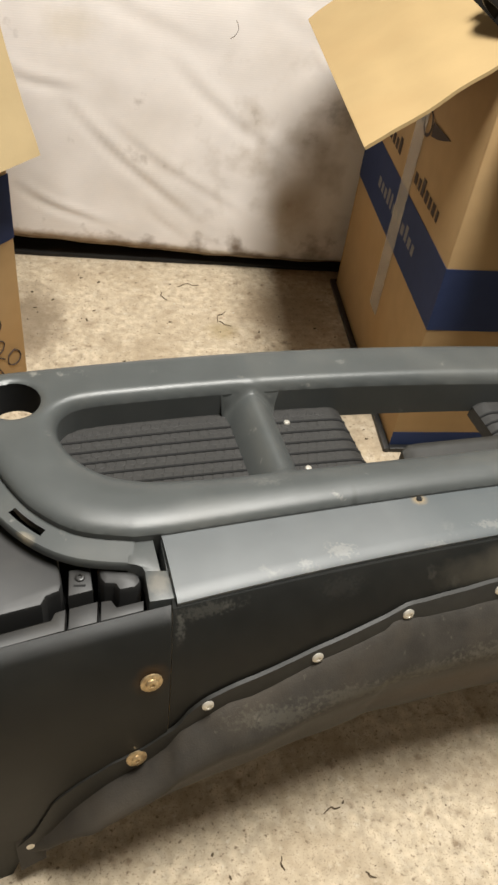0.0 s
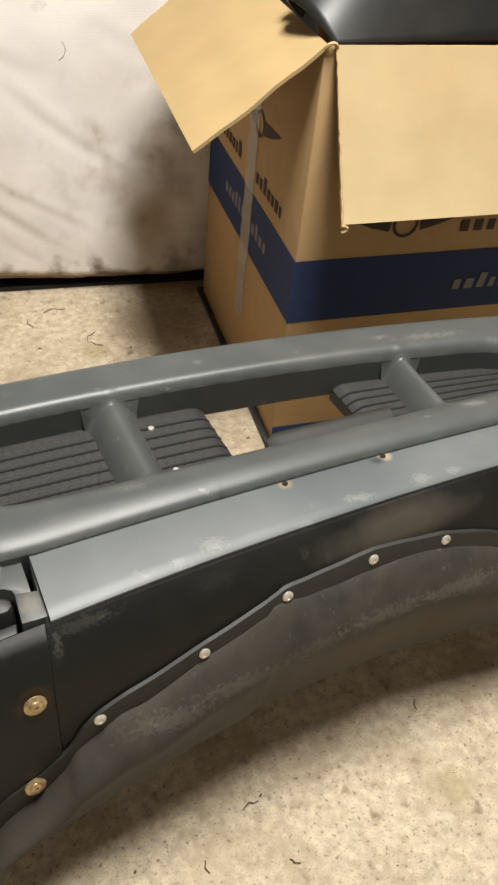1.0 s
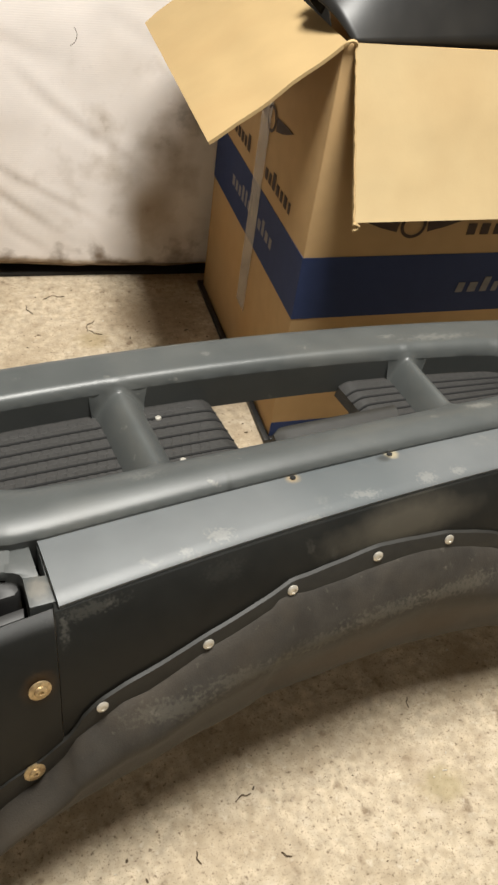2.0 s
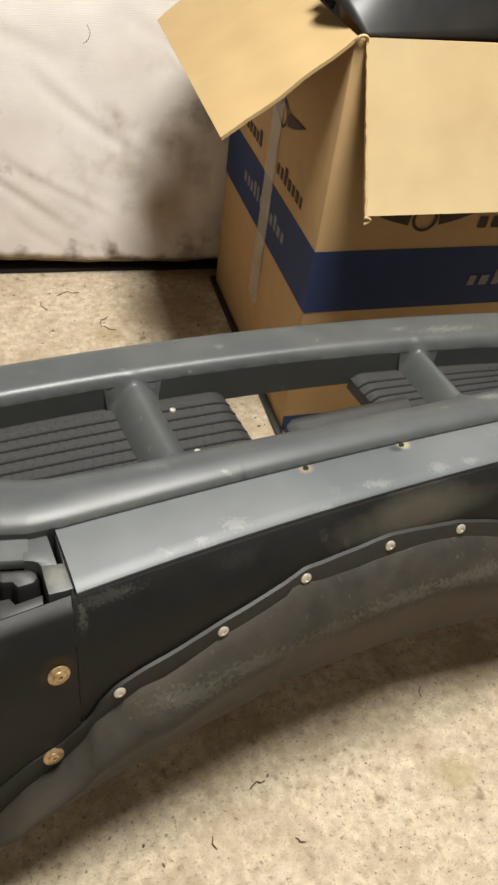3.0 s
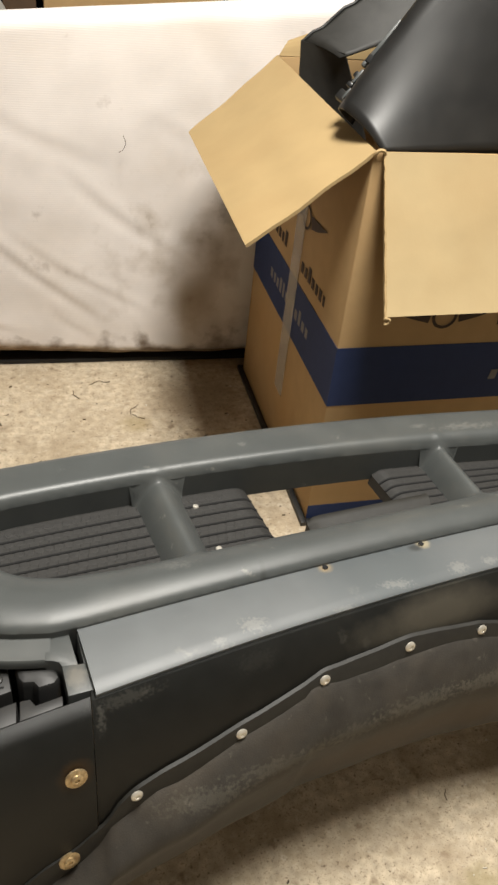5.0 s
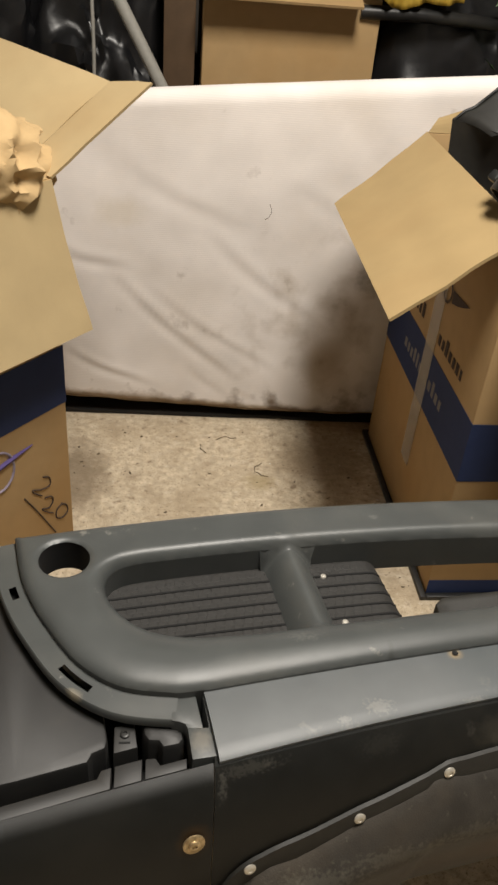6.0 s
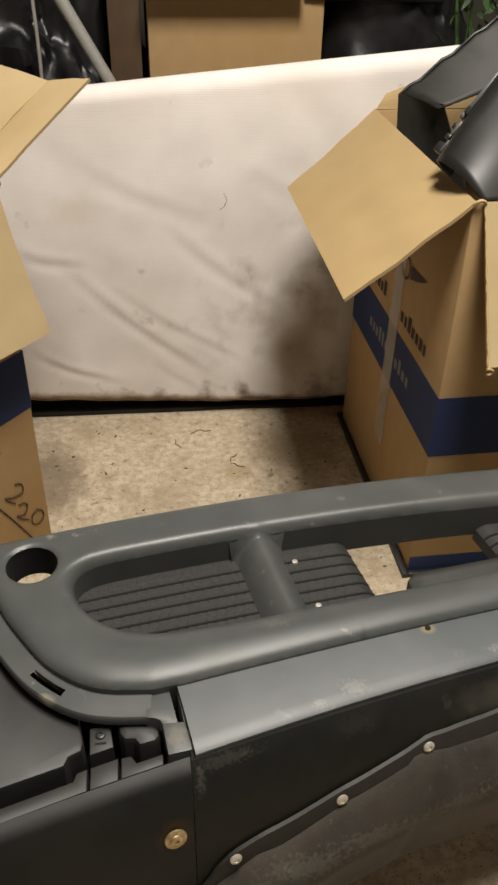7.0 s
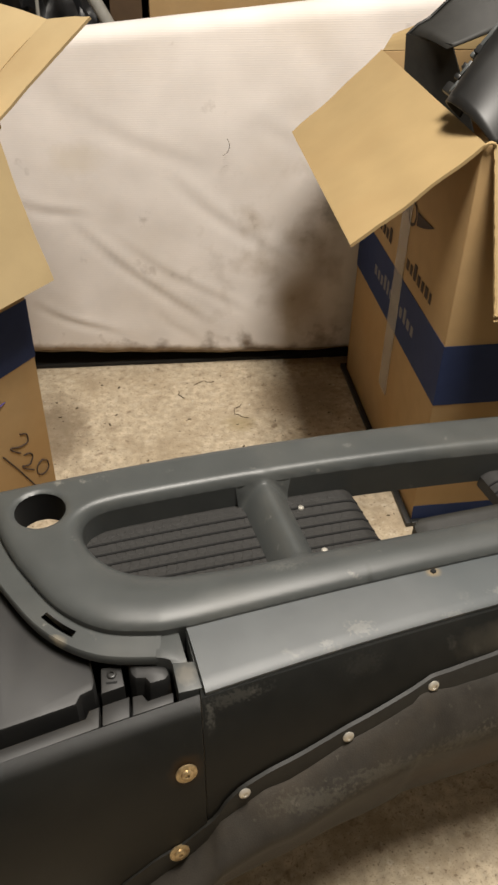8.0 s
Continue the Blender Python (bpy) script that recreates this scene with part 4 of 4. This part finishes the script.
part("printed_band", bm, NAVY, right_box, "navy blue printed stripe", smooth=False)
# side face: two lines of print turned with the face, an emblem and packing tape
def lettering(parent, start, step, rise, count, height, mat, seed):
    """Unreadable print as small upright bars of a line of lettering."""
    rng = random.Random(seed)
    at, step, rise = Vector(start), Vector(step), Vector(rise)
    spots = []
    for k in range(count):
        tall = rng.choice((0.66, 0.66, 0.70, 1.0))
        wide = rng.choice((0.26, 0.32, 0.38))
        spots.append((at.copy(), step * wide, rise * height * tall))
        at = at + step * (wide + 0.22)
    bars(parent, spots, mat)


def emblem(parent, centre, along, up, mat):
    """A ring between two swept wings, printed flat."""
    c, a, u = Vector(centre), Vector(along), Vector(up)
    for side in (-1, 1):
        bm = bmesh.new()
        pts = [(0.030, 0.014), (0.135, 0.022), (0.104, 0.008), (0.072, -0.004), (0.034, -0.014)]
        ring = [bm.verts.new(c + a * side * x + u * y) for x, y in pts]
        face = bm.faces.new(ring if side > 0 else ring[::-1])
        more = bmesh.ops.extrude_face_region(bm, geom=[face])
        for v in more["geom"]:
            if isinstance(v, bmesh.types.BMVert):
                v.co += a.cross(u) * 0.0006
        part("printed_wing", bm, mat, parent, smooth=False)
    bm = bmesh.new()
    rows = []
    for k in np.linspace(0, 2 * math.pi, 28):
        rows.append([c + (a * math.cos(k) + u * math.sin(k)) * r + a.cross(u) * 0.0008 for r in (0.021, 0.028)])
    grid(bm, rows)
    part("printed_ring", bm, mat, parent, smooth=False)


SIDE, UP, FRONT = (0, -1, 0), (0, 0, 1), (1, 0, 0)
lettering(right_box, (-0.0006, 0.50, 0.395), (0, -0.050, 0), UP, 12, 0.036, PALE_INK, 1)
lettering(right_box, (-0.0006, 0.60, 0.515), (0, -0.046, 0), UP, 8, 0.036, INK, 2)
lettering(right_box, (-0.0006, 0.28, 0.515), (0, -0.046, 0), UP, 7, 0.036, INK, 3)
emblem(right_box, (-0.0016, 0.285, 0.640), SIDE, UP, INK)
lettering(right_box, (0.365, -0.0020, 0.388), (0.052, 0, 0), (0.12, 0, 1), 9, 0.036, PALE_INK, 4)
lettering(right_box, (0.345, -0.0010, 0.525), (0.052, 0, 0), UP, 9, 0.036, INK, 5)
emblem(right_box, (0.220, -0.0014, 0.548), FRONT, UP, INK)
bm = bmesh.new()
sheet(bm, [(-0.0022, 0.290, 0.16), (-0.0022, 0.352, 0.16), (-0.0022, 0.352, 0.865), (-0.0022, 0.290, 0.865)], 0.0006, 6, 0, 0.0006)
part("packing_tape", bm, TAPE, right_box, "strip of clear packing tape")
# torn edge and crushed corner of the front flap
bm = bmesh.new()
rng = random.Random(9)
edge_line = [Vector((0.019, -0.138 * k - 0.002, BH - 0.246 * k)) for k in np.linspace(0.02, 1.0, 40)]
tube(bm, [p + Vector((rng.uniform(-0.0010, 0.0008), rng.uniform(-0.0006, 0.0006), 0)) for p in edge_line], lambda k: 0.0016 + 0.0010 * k * k, 6)
tube(bm, [edge_line[-1] + Vector((-0.004 + 0.012 * math.sin(a), -0.003, -0.006 + 0.006 * math.cos(a))) for a in np.linspace(0, 3.0, 8)], 0.003, 6)
part("torn_edge", bm, CARD_EDGE, right_box, "frayed cardboard edge")
bm = bmesh.new()
tube(bm, [(0.010 + 0.009 * math.cos(a), -0.002 - 0.004 * math.sin(a), BH - 0.004 + 0.009 * math.sin(a)) for a in np.linspace(0.2, 3.4, 12)], 0.0035, 6)
part("crushed_corner", bm, CARD_EDGE, right_box, "crushed cardboard corner")
# second carton, turned, with crumpled paper in it
left_box = carton("cardboard_box", pose(-0.214, 1.576, 0.066, 0, 0, 51) @ Matrix.Scale(0.95, 4) @ pose(-0.58, 0, 0), 0.58, 0.60, 0.84, "open cardboard box marked by hand, with crumpled paper inside", ((0.338, 0.481),), (
    (((0.0, 0.0, 0.84), (0.578, 0.0, 0.84), (0.592, -0.080, 0.543), (0.0, -0.082, 0.548)), 0.012, 4),
), base=-0.0694)
bm = bmesh.new()
sheet(bm, [(0.58, 0.0, 0.842), (0.802, -0.064, 0.996), (0.806, 0.050, 0.978), (0.58, 0.085, 0.842)], 0.006, 6, 0.004, 0.002, 5)
sheet(bm, [(0.58, 0.0855, 0.842), (0.806, 0.0505, 0.978), (0.80, 0.56, 1.03), (0.58, 0.60, 0.842)], 0.006, 8, 0.01, 0.003, 6)
part("flap", bm, CARD_IN, left_box, "creased cardboard flap standing out")
# handwritten number and underline in black marker
def stroke(points, mat=INK, radius=0.0017, label="black marker handwriting"):
    bm = bmesh.new()
    tube(bm, [Vector((float(x), -0.0016, float(z))) for x, z in curve(points, 6)], radius, 6)
    part("marker_stroke", bm, mat, left_box, label, smooth=True)


stroke([(0.494, 0.172), (0.513, 0.160), (0.512, 0.138), (0.486, 0.140), (0.462, 0.152), (0.464, 0.143), (0.486, 0.122)])
stroke([(0.494, 0.110), (0.512, 0.104), (0.519, 0.090), (0.505, 0.074), (0.484, 0.083), (0.492, 0.070), (0.516, 0.050)])
stroke([(0.548, 0.062), (0.528, 0.052), (0.526, 0.030), (0.545, 0.018), (0.562, 0.028), (0.560, 0.048), (0.545, 0.060)])
stroke([(0.435, 0.144), (0.471, 0.080), (0.519, -0.013)])
VIOLET = material("violet_print", (0.10, 0.07, 0.22), 0.8, bump=0)
stroke([(0.30, 0.250), (0.36, 0.262), (0.41, 0.270)], VIOLET, 0.006, "printed violet emblem")
stroke([(0.41, 0.270), (0.445, 0.273), (0.472, 0.276)], VIOLET, lambda u: 0.006 * (1 - 0.85 * u), "printed violet emblem")
stroke([(0.372 + 0.044 * math.cos(a), 0.252 + 0.050 * math.sin(a)) for a in np.linspace(0, 6.28, 18)], material("grey_violet_print", (0.26, 0.22, 0.28), 0.8, bump=0), 0.003, "printed grey ring")


def crumple(name, centre, size, mat, label, category, seed, rough=0.35, detail=5):
    """A crumpled lump: a round form folded by ridged noise."""
    bm = bmesh.new()
    bmesh.ops.create_icosphere(bm, subdivisions=detail, radius=1.0)
    for v in bm.verts:
        p = v.co.normalized()
        f = 1.0
        for k, amp in ((1.6, 1.0), (3.2, 0.5), (6.0, 0.2)):
            f += rough * amp * (0.5 - abs(noise.noise(p * k + Vector((seed, seed * 2, 0)))) * 1.8)
        v.co = Vector((p.x * size[0] * f, p.y * size[1] * f, max(p.z * size[2] * f, -size[2] * 0.9)))
    ob = part(name, bm, mat)
    ob.location = centre
    return tagged(ob, label, category)


crumple("packing_paper", left_box.matrix_world @ Vector((0.475, 0.125, 0.865)), (0.150, 0.125, 0.100), PAPER, "crumpled brown packing paper stuffed in a box", "paper", 3, 0.20)


# ---- black trim pieces sticking out of the box ----
def trim_at(u, v):
    """A place on the bent trim sheet: from the box's front edge up to the rolled edge."""
    low = Vector((0.630 + 0.60 * u, 1.386, 0.872))
    high = Vector((0.584 + 0.50 * u, 1.470 + 0.096 * u, 0.914 + 0.592 * u))
    return low.lerp(high, v) + Vector((-0.2, -0.6, 0.75)) * 0.010 * math.sin(math.pi * v)


def roll_frame(u):
    """Place, direction along, outwards and upwards of the rolled edge."""
    at = trim_at(u, 1.0)
    along = (trim_at(u + 0.01, 1.0) - at).normalized()
    up = (at - trim_at(u, 0.85)).normalized()
    out = along.cross(up).normalized()
    if out.y > 0:
        out = -out
    return at, along, out, (up - along * up.dot(along)).normalized()


def trim_front():
    """A bent sheet with a broad rolled edge and clips standing along it."""
    o = Vector((0.65, 1.45, 0.87))
    top = anchor("black_trim_panel", o)
    bm = bmesh.new()
    rows, r = [], 0.034
    for u in np.linspace(0, 1, 40):
        at, along, out, up = roll_frame(u)
        row = [trim_at(u, v) for v in np.linspace(0, 1, 14)]
        for a in np.linspace(0.15, 2.5, 16):
            row.append(at - out * r + (out * math.cos(a) + up * math.sin(a)) * r)
        rows.append([p - o for p in row])
    grid(bm, rows)
    body = part("shell", bm, MATTE, top)
    m = body.modifiers.new("thick", "SOLIDIFY")
    m.thickness = 0.004

    def clip(name, u, off, back, size, mat, label=""):
        at, along, out, up = roll_frame(u)
        m = Matrix((along, up, out)).transposed().to_4x4()
        m.translation = at - out * (r + back) + up * (r + off) - o
        bm = bmesh.new()
        block(bm, [-v / 2 for v in size], [v / 2 for v in size], m, min(size) * 0.25)
        part(name, bm, mat, top, label)

    clip("clip_tab", 0.030, 0.014, 0.0, (0.020, 0.030, 0.014), BLACK, "black moulded clip tab")
    clip("clip_tab", 0.036, 0.002, -0.016, (0.022, 0.005, 0.006), GREY)
    clip("clip_tab", 0.060, 0.018, 0.004, (0.010, 0.012, 0.010), BLACK)
    clip("clip_tab", 0.080, 0.004, -0.012, (0.028, 0.006, 0.008), GREY)
    clip("clip_tab", 0.085, 0.014, 0.004, (0.012, 0.014, 0.012), BLACK)
    clip("clip_pin", 0.112, 0.010, 0.0, (0.010, 0.014, 0.010), GREY)
    clip("rubber_stop", 0.124, 0.004, -0.010, (0.016, 0.012, 0.018), SHADE_AND_RUBBER, "black rubber stop")
    clip("edge_bar", 0.180, 0.003, -0.012, (0.075, 0.007, 0.006), GREY)
    clip("rubber_stop", 0.305, 0.003, -0.012, (0.012, 0.010, 0.014), SHADE_AND_RUBBER)
    clip("edge_bar", 0.360, 0.003, -0.012, (0.080, 0.007, 0.006), GREY)
    # Screw holes as black discs, their inner shade painted.
    for u, v in ((0.035, 0.22), (0.42, 0.10), (0.30, 0.62)):
        at = trim_at(u, v)
        normal = (trim_at(u + 0.01, v) - at).cross(trim_at(u, v + 0.01) - at).normalized()
        if normal.y > 0:
            normal = -normal
        bm = bmesh.new()
        revolve(bm, [(0.0075, 0.0), (0.0072, 0.0012), (0.0003, 0.0012)], Matrix.Translation(at + normal * 0.0022 - o) @ normal.to_track_quat("Z", "Y").to_matrix().to_4x4(), 14)
        part("screw_hole", bm, SHADE_AND_RUBBER, top)
    tagged(top, "bent black plastic trim panel sticking out of a box", "panel")


def trim_back():
    top = anchor("black_fender_liner", (0.70, 1.88, 0.86))
    o = Vector((0.70, 1.88, 0.86))
    bm = bmesh.new()
    rows = []
    for u in np.linspace(0, 1, 30):
        edge = Vector((0.636 + 0.62 * u, 1.935 - 0.02 * u, 0.929 + 0.50 * u + 0.004 * math.sin(u * 60)))
        low = Vector((0.694 + 0.66 * u, 1.838 - 0.02 * u, 0.922 + 0.24 * u))
        rows.append([edge.lerp(low, k) + Vector((0, 0.01, 0.02)) * 0.3 * math.sin(math.pi * k) - o for k in np.linspace(0, 1, 12)])
    grid(bm, rows)
    body = part("shell", bm, FLANGE, top)
    m = body.modifiers.new("thick", "SOLIDIFY")
    m.thickness = 0.004
    bm = bmesh.new()
    tube(bm, [row[0] for row in rows], 0.004, 8)
    part("rolled_rim", bm, BLACK, top)
    # Dark sheet: the liner's end, widened to stand for shade on the card.
    bm = bmesh.new()
    sheet(bm, [Vector(p) - o for p in ((0.634, 1.936, 0.932), (0.706, 1.840, 0.930), (0.79, 1.835, 0.74), (0.634, 1.90, 0.74))], 0.004, 6, 0.006)
    part("end_web_and_shade", bm, FLANGE, top, "dark end of the liner and the shade on the card")
    tagged(top, "curved black plastic liner standing in a box", "panel")


trim_front()
trim_back()


# ---- back of the garage ----
def far_box():
    top = anchor("storage_box", (0.108, 3.0, 0))
    for a, b in (((0, 0, 0), (0.58, 0.008, 1.25)), ((0, 0.008, 0), (0.008, 0.5, 1.25)), ((0.572, 0.008, 0), (0.58, 0.5, 1.25)), ((0.008, 0.492, 0), (0.572, 0.5, 1.25))):
        bm = bmesh.new()
        block(bm, a, b, None, 0.003)
        part("panel", bm, CARD, top)
    tagged(top, "tall plain cardboard box behind the mattress", "box")


far_box()
# overhanging lid of the tall box
bm = bmesh.new()
sheet(bm, [(-0.002, -0.10, 1.035), (0.50, -0.10, 1.035), (0.50, 0.0, 1.075), (-0.002, 0.0, 1.075)], 0.008, 4, 0, 0.003)
lid = part("lid_flap", bm, CARD, bpy.data.objects["storage_box"])


def yellow_cloth():
    """A cloth hung over the front edge of the tall box, its hem in uneven folds."""
    bm = bmesh.new()
    rows = []
    for k in np.linspace(0, 1, 60):
        x = 0.545 + 0.40 * k
        fold = 0.014 * math.sin(k * 24) + 0.008 * math.sin(k * 51 + 1)
        hem = 1.052 + 0.012 * math.sin(k * 9) - 0.008 * math.sin(k * 17)
        rows.append([(x, 3.06, 1.262), (x, 3.0, 1.268), (x, 2.965 - 0.3 * fold, 1.245)] + [(x, 2.955 - fold * (1 - u), 1.22 * u + hem * (1 - u)) for u in np.linspace(0.85, 0, 10)])
    grid(bm, rows)
    ob = part("yellow_cloth", bm, material("yellow_cloth", (0.42, 0.27, 0.03), 0.7, spread=0.15, grain=40, bump=0.2))
    m = ob.modifiers.new("thick", "SOLIDIFY")
    m.thickness = 0.003
    tagged(ob, "yellow cloth hanging over the edge of a cardboard box", "cloth")


yellow_cloth()


# Narrow box for the shaded side by the tall box; shade is in its brown.
def shaded_box():
    top = anchor("shaded_box", (-0.02, 3.06, 0))
    bm = bmesh.new()
    block(bm, (0, 0, 0), (0.105, 0.4, 1.3), None, 0.003)
    part("panel", bm, material("shaded_brown_board", (0.085, 0.05, 0.025), 0.85, spread=0.12, grain=15, bump=0.1), top)
    tagged(top, "narrow board box beside cardboard, shade put into its dark brown", "box")


shaded_box()
bm = bmesh.new()
tube(bm, [(-0.39, 2.96, 1.40), (-0.166, 2.93, 1.02), (-0.02, 2.91, 0.76), (0.17, 2.86, 0.42), (0.40, 2.80, 0.021)], 0.020, 18)
tagged(part("metal_pole", bm, PIPE), "slanted pale grey metal pole leaning behind the mattress", "pole")
bm = bmesh.new()
tube(bm, [(-0.247 + 0.003 * math.sin(z * 9), 2.98, z) for z in np.linspace(0.0, 1.6, 20)], 0.006, 10)
tagged(part("thin_rod", bm, PIPE), "thin upright grey rod in front of black bags", "rod")
for place, size, seed in (((-0.75, 3.30, 0.55), (0.42, 0.26, 0.6), 1), ((-0.22, 3.36, 0.62), (0.30, 0.24, 0.68), 7), ((-0.62, 3.55, 1.05), (0.5, 0.3, 0.42), 12)):
    tagged(crumple("black_bag", place, size, BAG, "shiny crumpled black plastic bag in the dark", "bag", seed, 0.28), group="black bags")
crumple("engine_cover", (0.95, 3.25, 0.60), (0.34, 0.25, 0.62), BAG, "glossy black moulded part behind the mattress", "vehicle part", 21, 0.16)
bm = bmesh.new()
tube(bm, [(0.62, 3.0, 1.015), (0.80, 2.98, 1.02), (0.98, 3.0, 1.012), (1.1, 3.05, 1.0)], 0.022, 14)
tagged(part("black_hose", bm, BLACK), "glossy black hose lying on dark parts", "hose")


def plant():
    top = anchor("potted_plant", (1.22, 3.02, 0))
    bm = bmesh.new()
    revolve(bm, [(0.10, 0.0), (0.13, 0.24), (0.135, 0.25), (0.12, 0.25), (0.11, 0.22)], Matrix.Identity(4), 24)
    part("pot", bm, BLACK, top)
    bm = bmesh.new()
    rng = random.Random(5)
    for k in range(7):
        tube(bm, [(0, 0, 0.2), (0.03 * math.cos(k), 0.03 * math.sin(k), 0.6), (0.10 * math.cos(k * 2.1), 0.08 * math.sin(k * 2.1), 1.0)], 0.004, 5)
    part("stem", bm, LEAF, top)
    bm = bmesh.new()
    for k in range(130):
        a, h, r = rng.uniform(0, 6.28), rng.uniform(0.55, 1.12), rng.uniform(0.02, 0.17)
        m = Matrix.Translation((r * math.cos(a), r * math.sin(a), h)) @ pose(0, 0, 0, rng.uniform(-60, 60), rng.uniform(-60, 60), math.degrees(a))
        pts = [(0, 0, 0), (0.022, 0.012, 0.004), (0.045, 0.010, 0.003), (0.066, 0, -0.006), (0.045, -0.010, 0.003), (0.022, -0.012, 0.004)]
        bm.faces.new([bm.verts.new(m @ Vector(p)) for p in pts])
    tagged(part("foliage", bm, LEAF, top, smooth=False), kind="stuff")
    tagged(top, "green leafy plant in a pot in the dark corner", "plant")


plant()


# ---- tray rim round the foot of the shipping box ----
bm = bmesh.new()
for low, high in (((0.594, 1.356, 0.0), (0.608, 2.047, 0.013)), ((0.608, 1.356, 0.0), (1.246, 1.370, 0.013)), ((1.232, 1.370, 0.0), (1.246, 2.047, 0.013)), ((0.608, 2.039, 0.0), (1.232, 2.047, 0.013))):
    block(bm, low, high, None, 0.002)
tagged(part("floor_tray", bm, BLACK), "shallow black plastic tray round the cardboard box", "tray")

# ---- litter on the floor ----
def litter(name, mat, count, seed, size, label, region):
    rng = random.Random(seed)
    bm = bmesh.new()
    for k in range(count):
        x, y = rng.uniform(region[0], region[1]), rng.uniform(region[2], region[3])
        r = size * rng.choice((0.4, 0.5, 0.6, 0.8, 1.0, 1.6))
        n, turn, flat = rng.randint(4, 7), rng.uniform(0, 6.28), rng.uniform(0.18, 0.7)
        ring = [(r * math.cos(2 * math.pi * i / n) * rng.uniform(0.6, 1.2), flat * r * math.sin(2 * math.pi * i / n) * rng.uniform(0.6, 1.2)) for i in range(n)]
        ring = [(x + a * math.cos(turn) - b * math.sin(turn), y + a * math.sin(turn) + b * math.cos(turn)) for a, b in ring]
        low = [bm.verts.new((a, b, 0.0004)) for a, b in ring]
        top = [bm.verts.new((x + (a - x) * 0.8, y + (b - y) * 0.8, 0.0008 + r * rng.uniform(0.12, 0.5))) for a, b in ring]
        for i in range(n):
            bm.faces.new((low[i], low[(i + 1) % n], top[(i + 1) % n], top[i]))
        bm.faces.new(top)
    tagged(part(name, bm, mat, smooth=False), label, "litter", kind="stuff")


litter("leaf_crumbs", GRIT, 190, 2, 0.0036, "dark crumbs of leaves and dirt on the concrete", (-0.3, 0.65, 1.15, 2.04))
litter("leaf_crumbs", GRIT, 90, 3, 0.0026, "dark crumbs of leaves and dirt on the concrete", (-0.1, 1.2, 0.1, 0.75))
litter("pale_crumbs", CRUMB, 70, 4, 0.0030, "pale crumbs of grit on the concrete", (-0.1, 1.2, 0.1, 0.8))
litter("pale_crumbs", CRUMB, 40, 6, 0.0024, "pale crumbs of grit on the concrete", (-0.3, 0.65, 1.15, 2.0))


def twig(points, radius, label):
    bm = bmesh.new()
    tube(bm, [Vector(p) for p in curve(points, 5)], radius, 6)
    tagged(part("dry_twig", bm, GRIT), label, "twig", group="twigs on the floor")


for x, y, r, turn in ((0.18, 2.0, 0.03, 0.2), (0.11, 1.95, 0.022, 2.0), (0.26, 1.86, 0.026, 1.2), (0.27, 1.83, 0.02, 2.6), (0.328, 0.571, 0.014, 0.3), (0.24, 0.50, 0.010, 1.8), (0.37, 0.475, 0.009, 2.6), (0.66, 0.67, 0.010, 1.4)):
    c, s_ = math.cos(turn), math.sin(turn)
    twig([(x - r * c, y - r * s_, 0.0015), (x - 0.3 * r * s_, y + 0.3 * r * c, 0.004), (x + 0.4 * r * c, y + 0.4 * r * s_, 0.003), (x + r * c + 0.2 * r * s_, y + r * s_, 0.0015)], 0.0009, "thin dark dry twig lying on the concrete")
lamp_body = anchor("ceiling_lamp", (LAMP_AT[0], LAMP_AT[1], 3.5))
bm = bmesh.new()
block(bm, (-0.32, -0.57, -0.07), (0.32, 0.57, 0.0), None, 0.012)
part("housing", bm, PIPE, lamp_body)
tagged(lamp_body, "long flat ceiling lamp over the bumper", "lamp")
bm = bmesh.new()
tube(bm, curve([(0.256, 2.075, 0.672), (0.262, 2.073, 0.655), (0.256, 2.075, 0.638), (0.246, 2.078, 0.630)], 5), 0.0007, 5)
tagged(part("dark_thread", bm, GRIT), "short curled dark thread on the mattress", "thread")
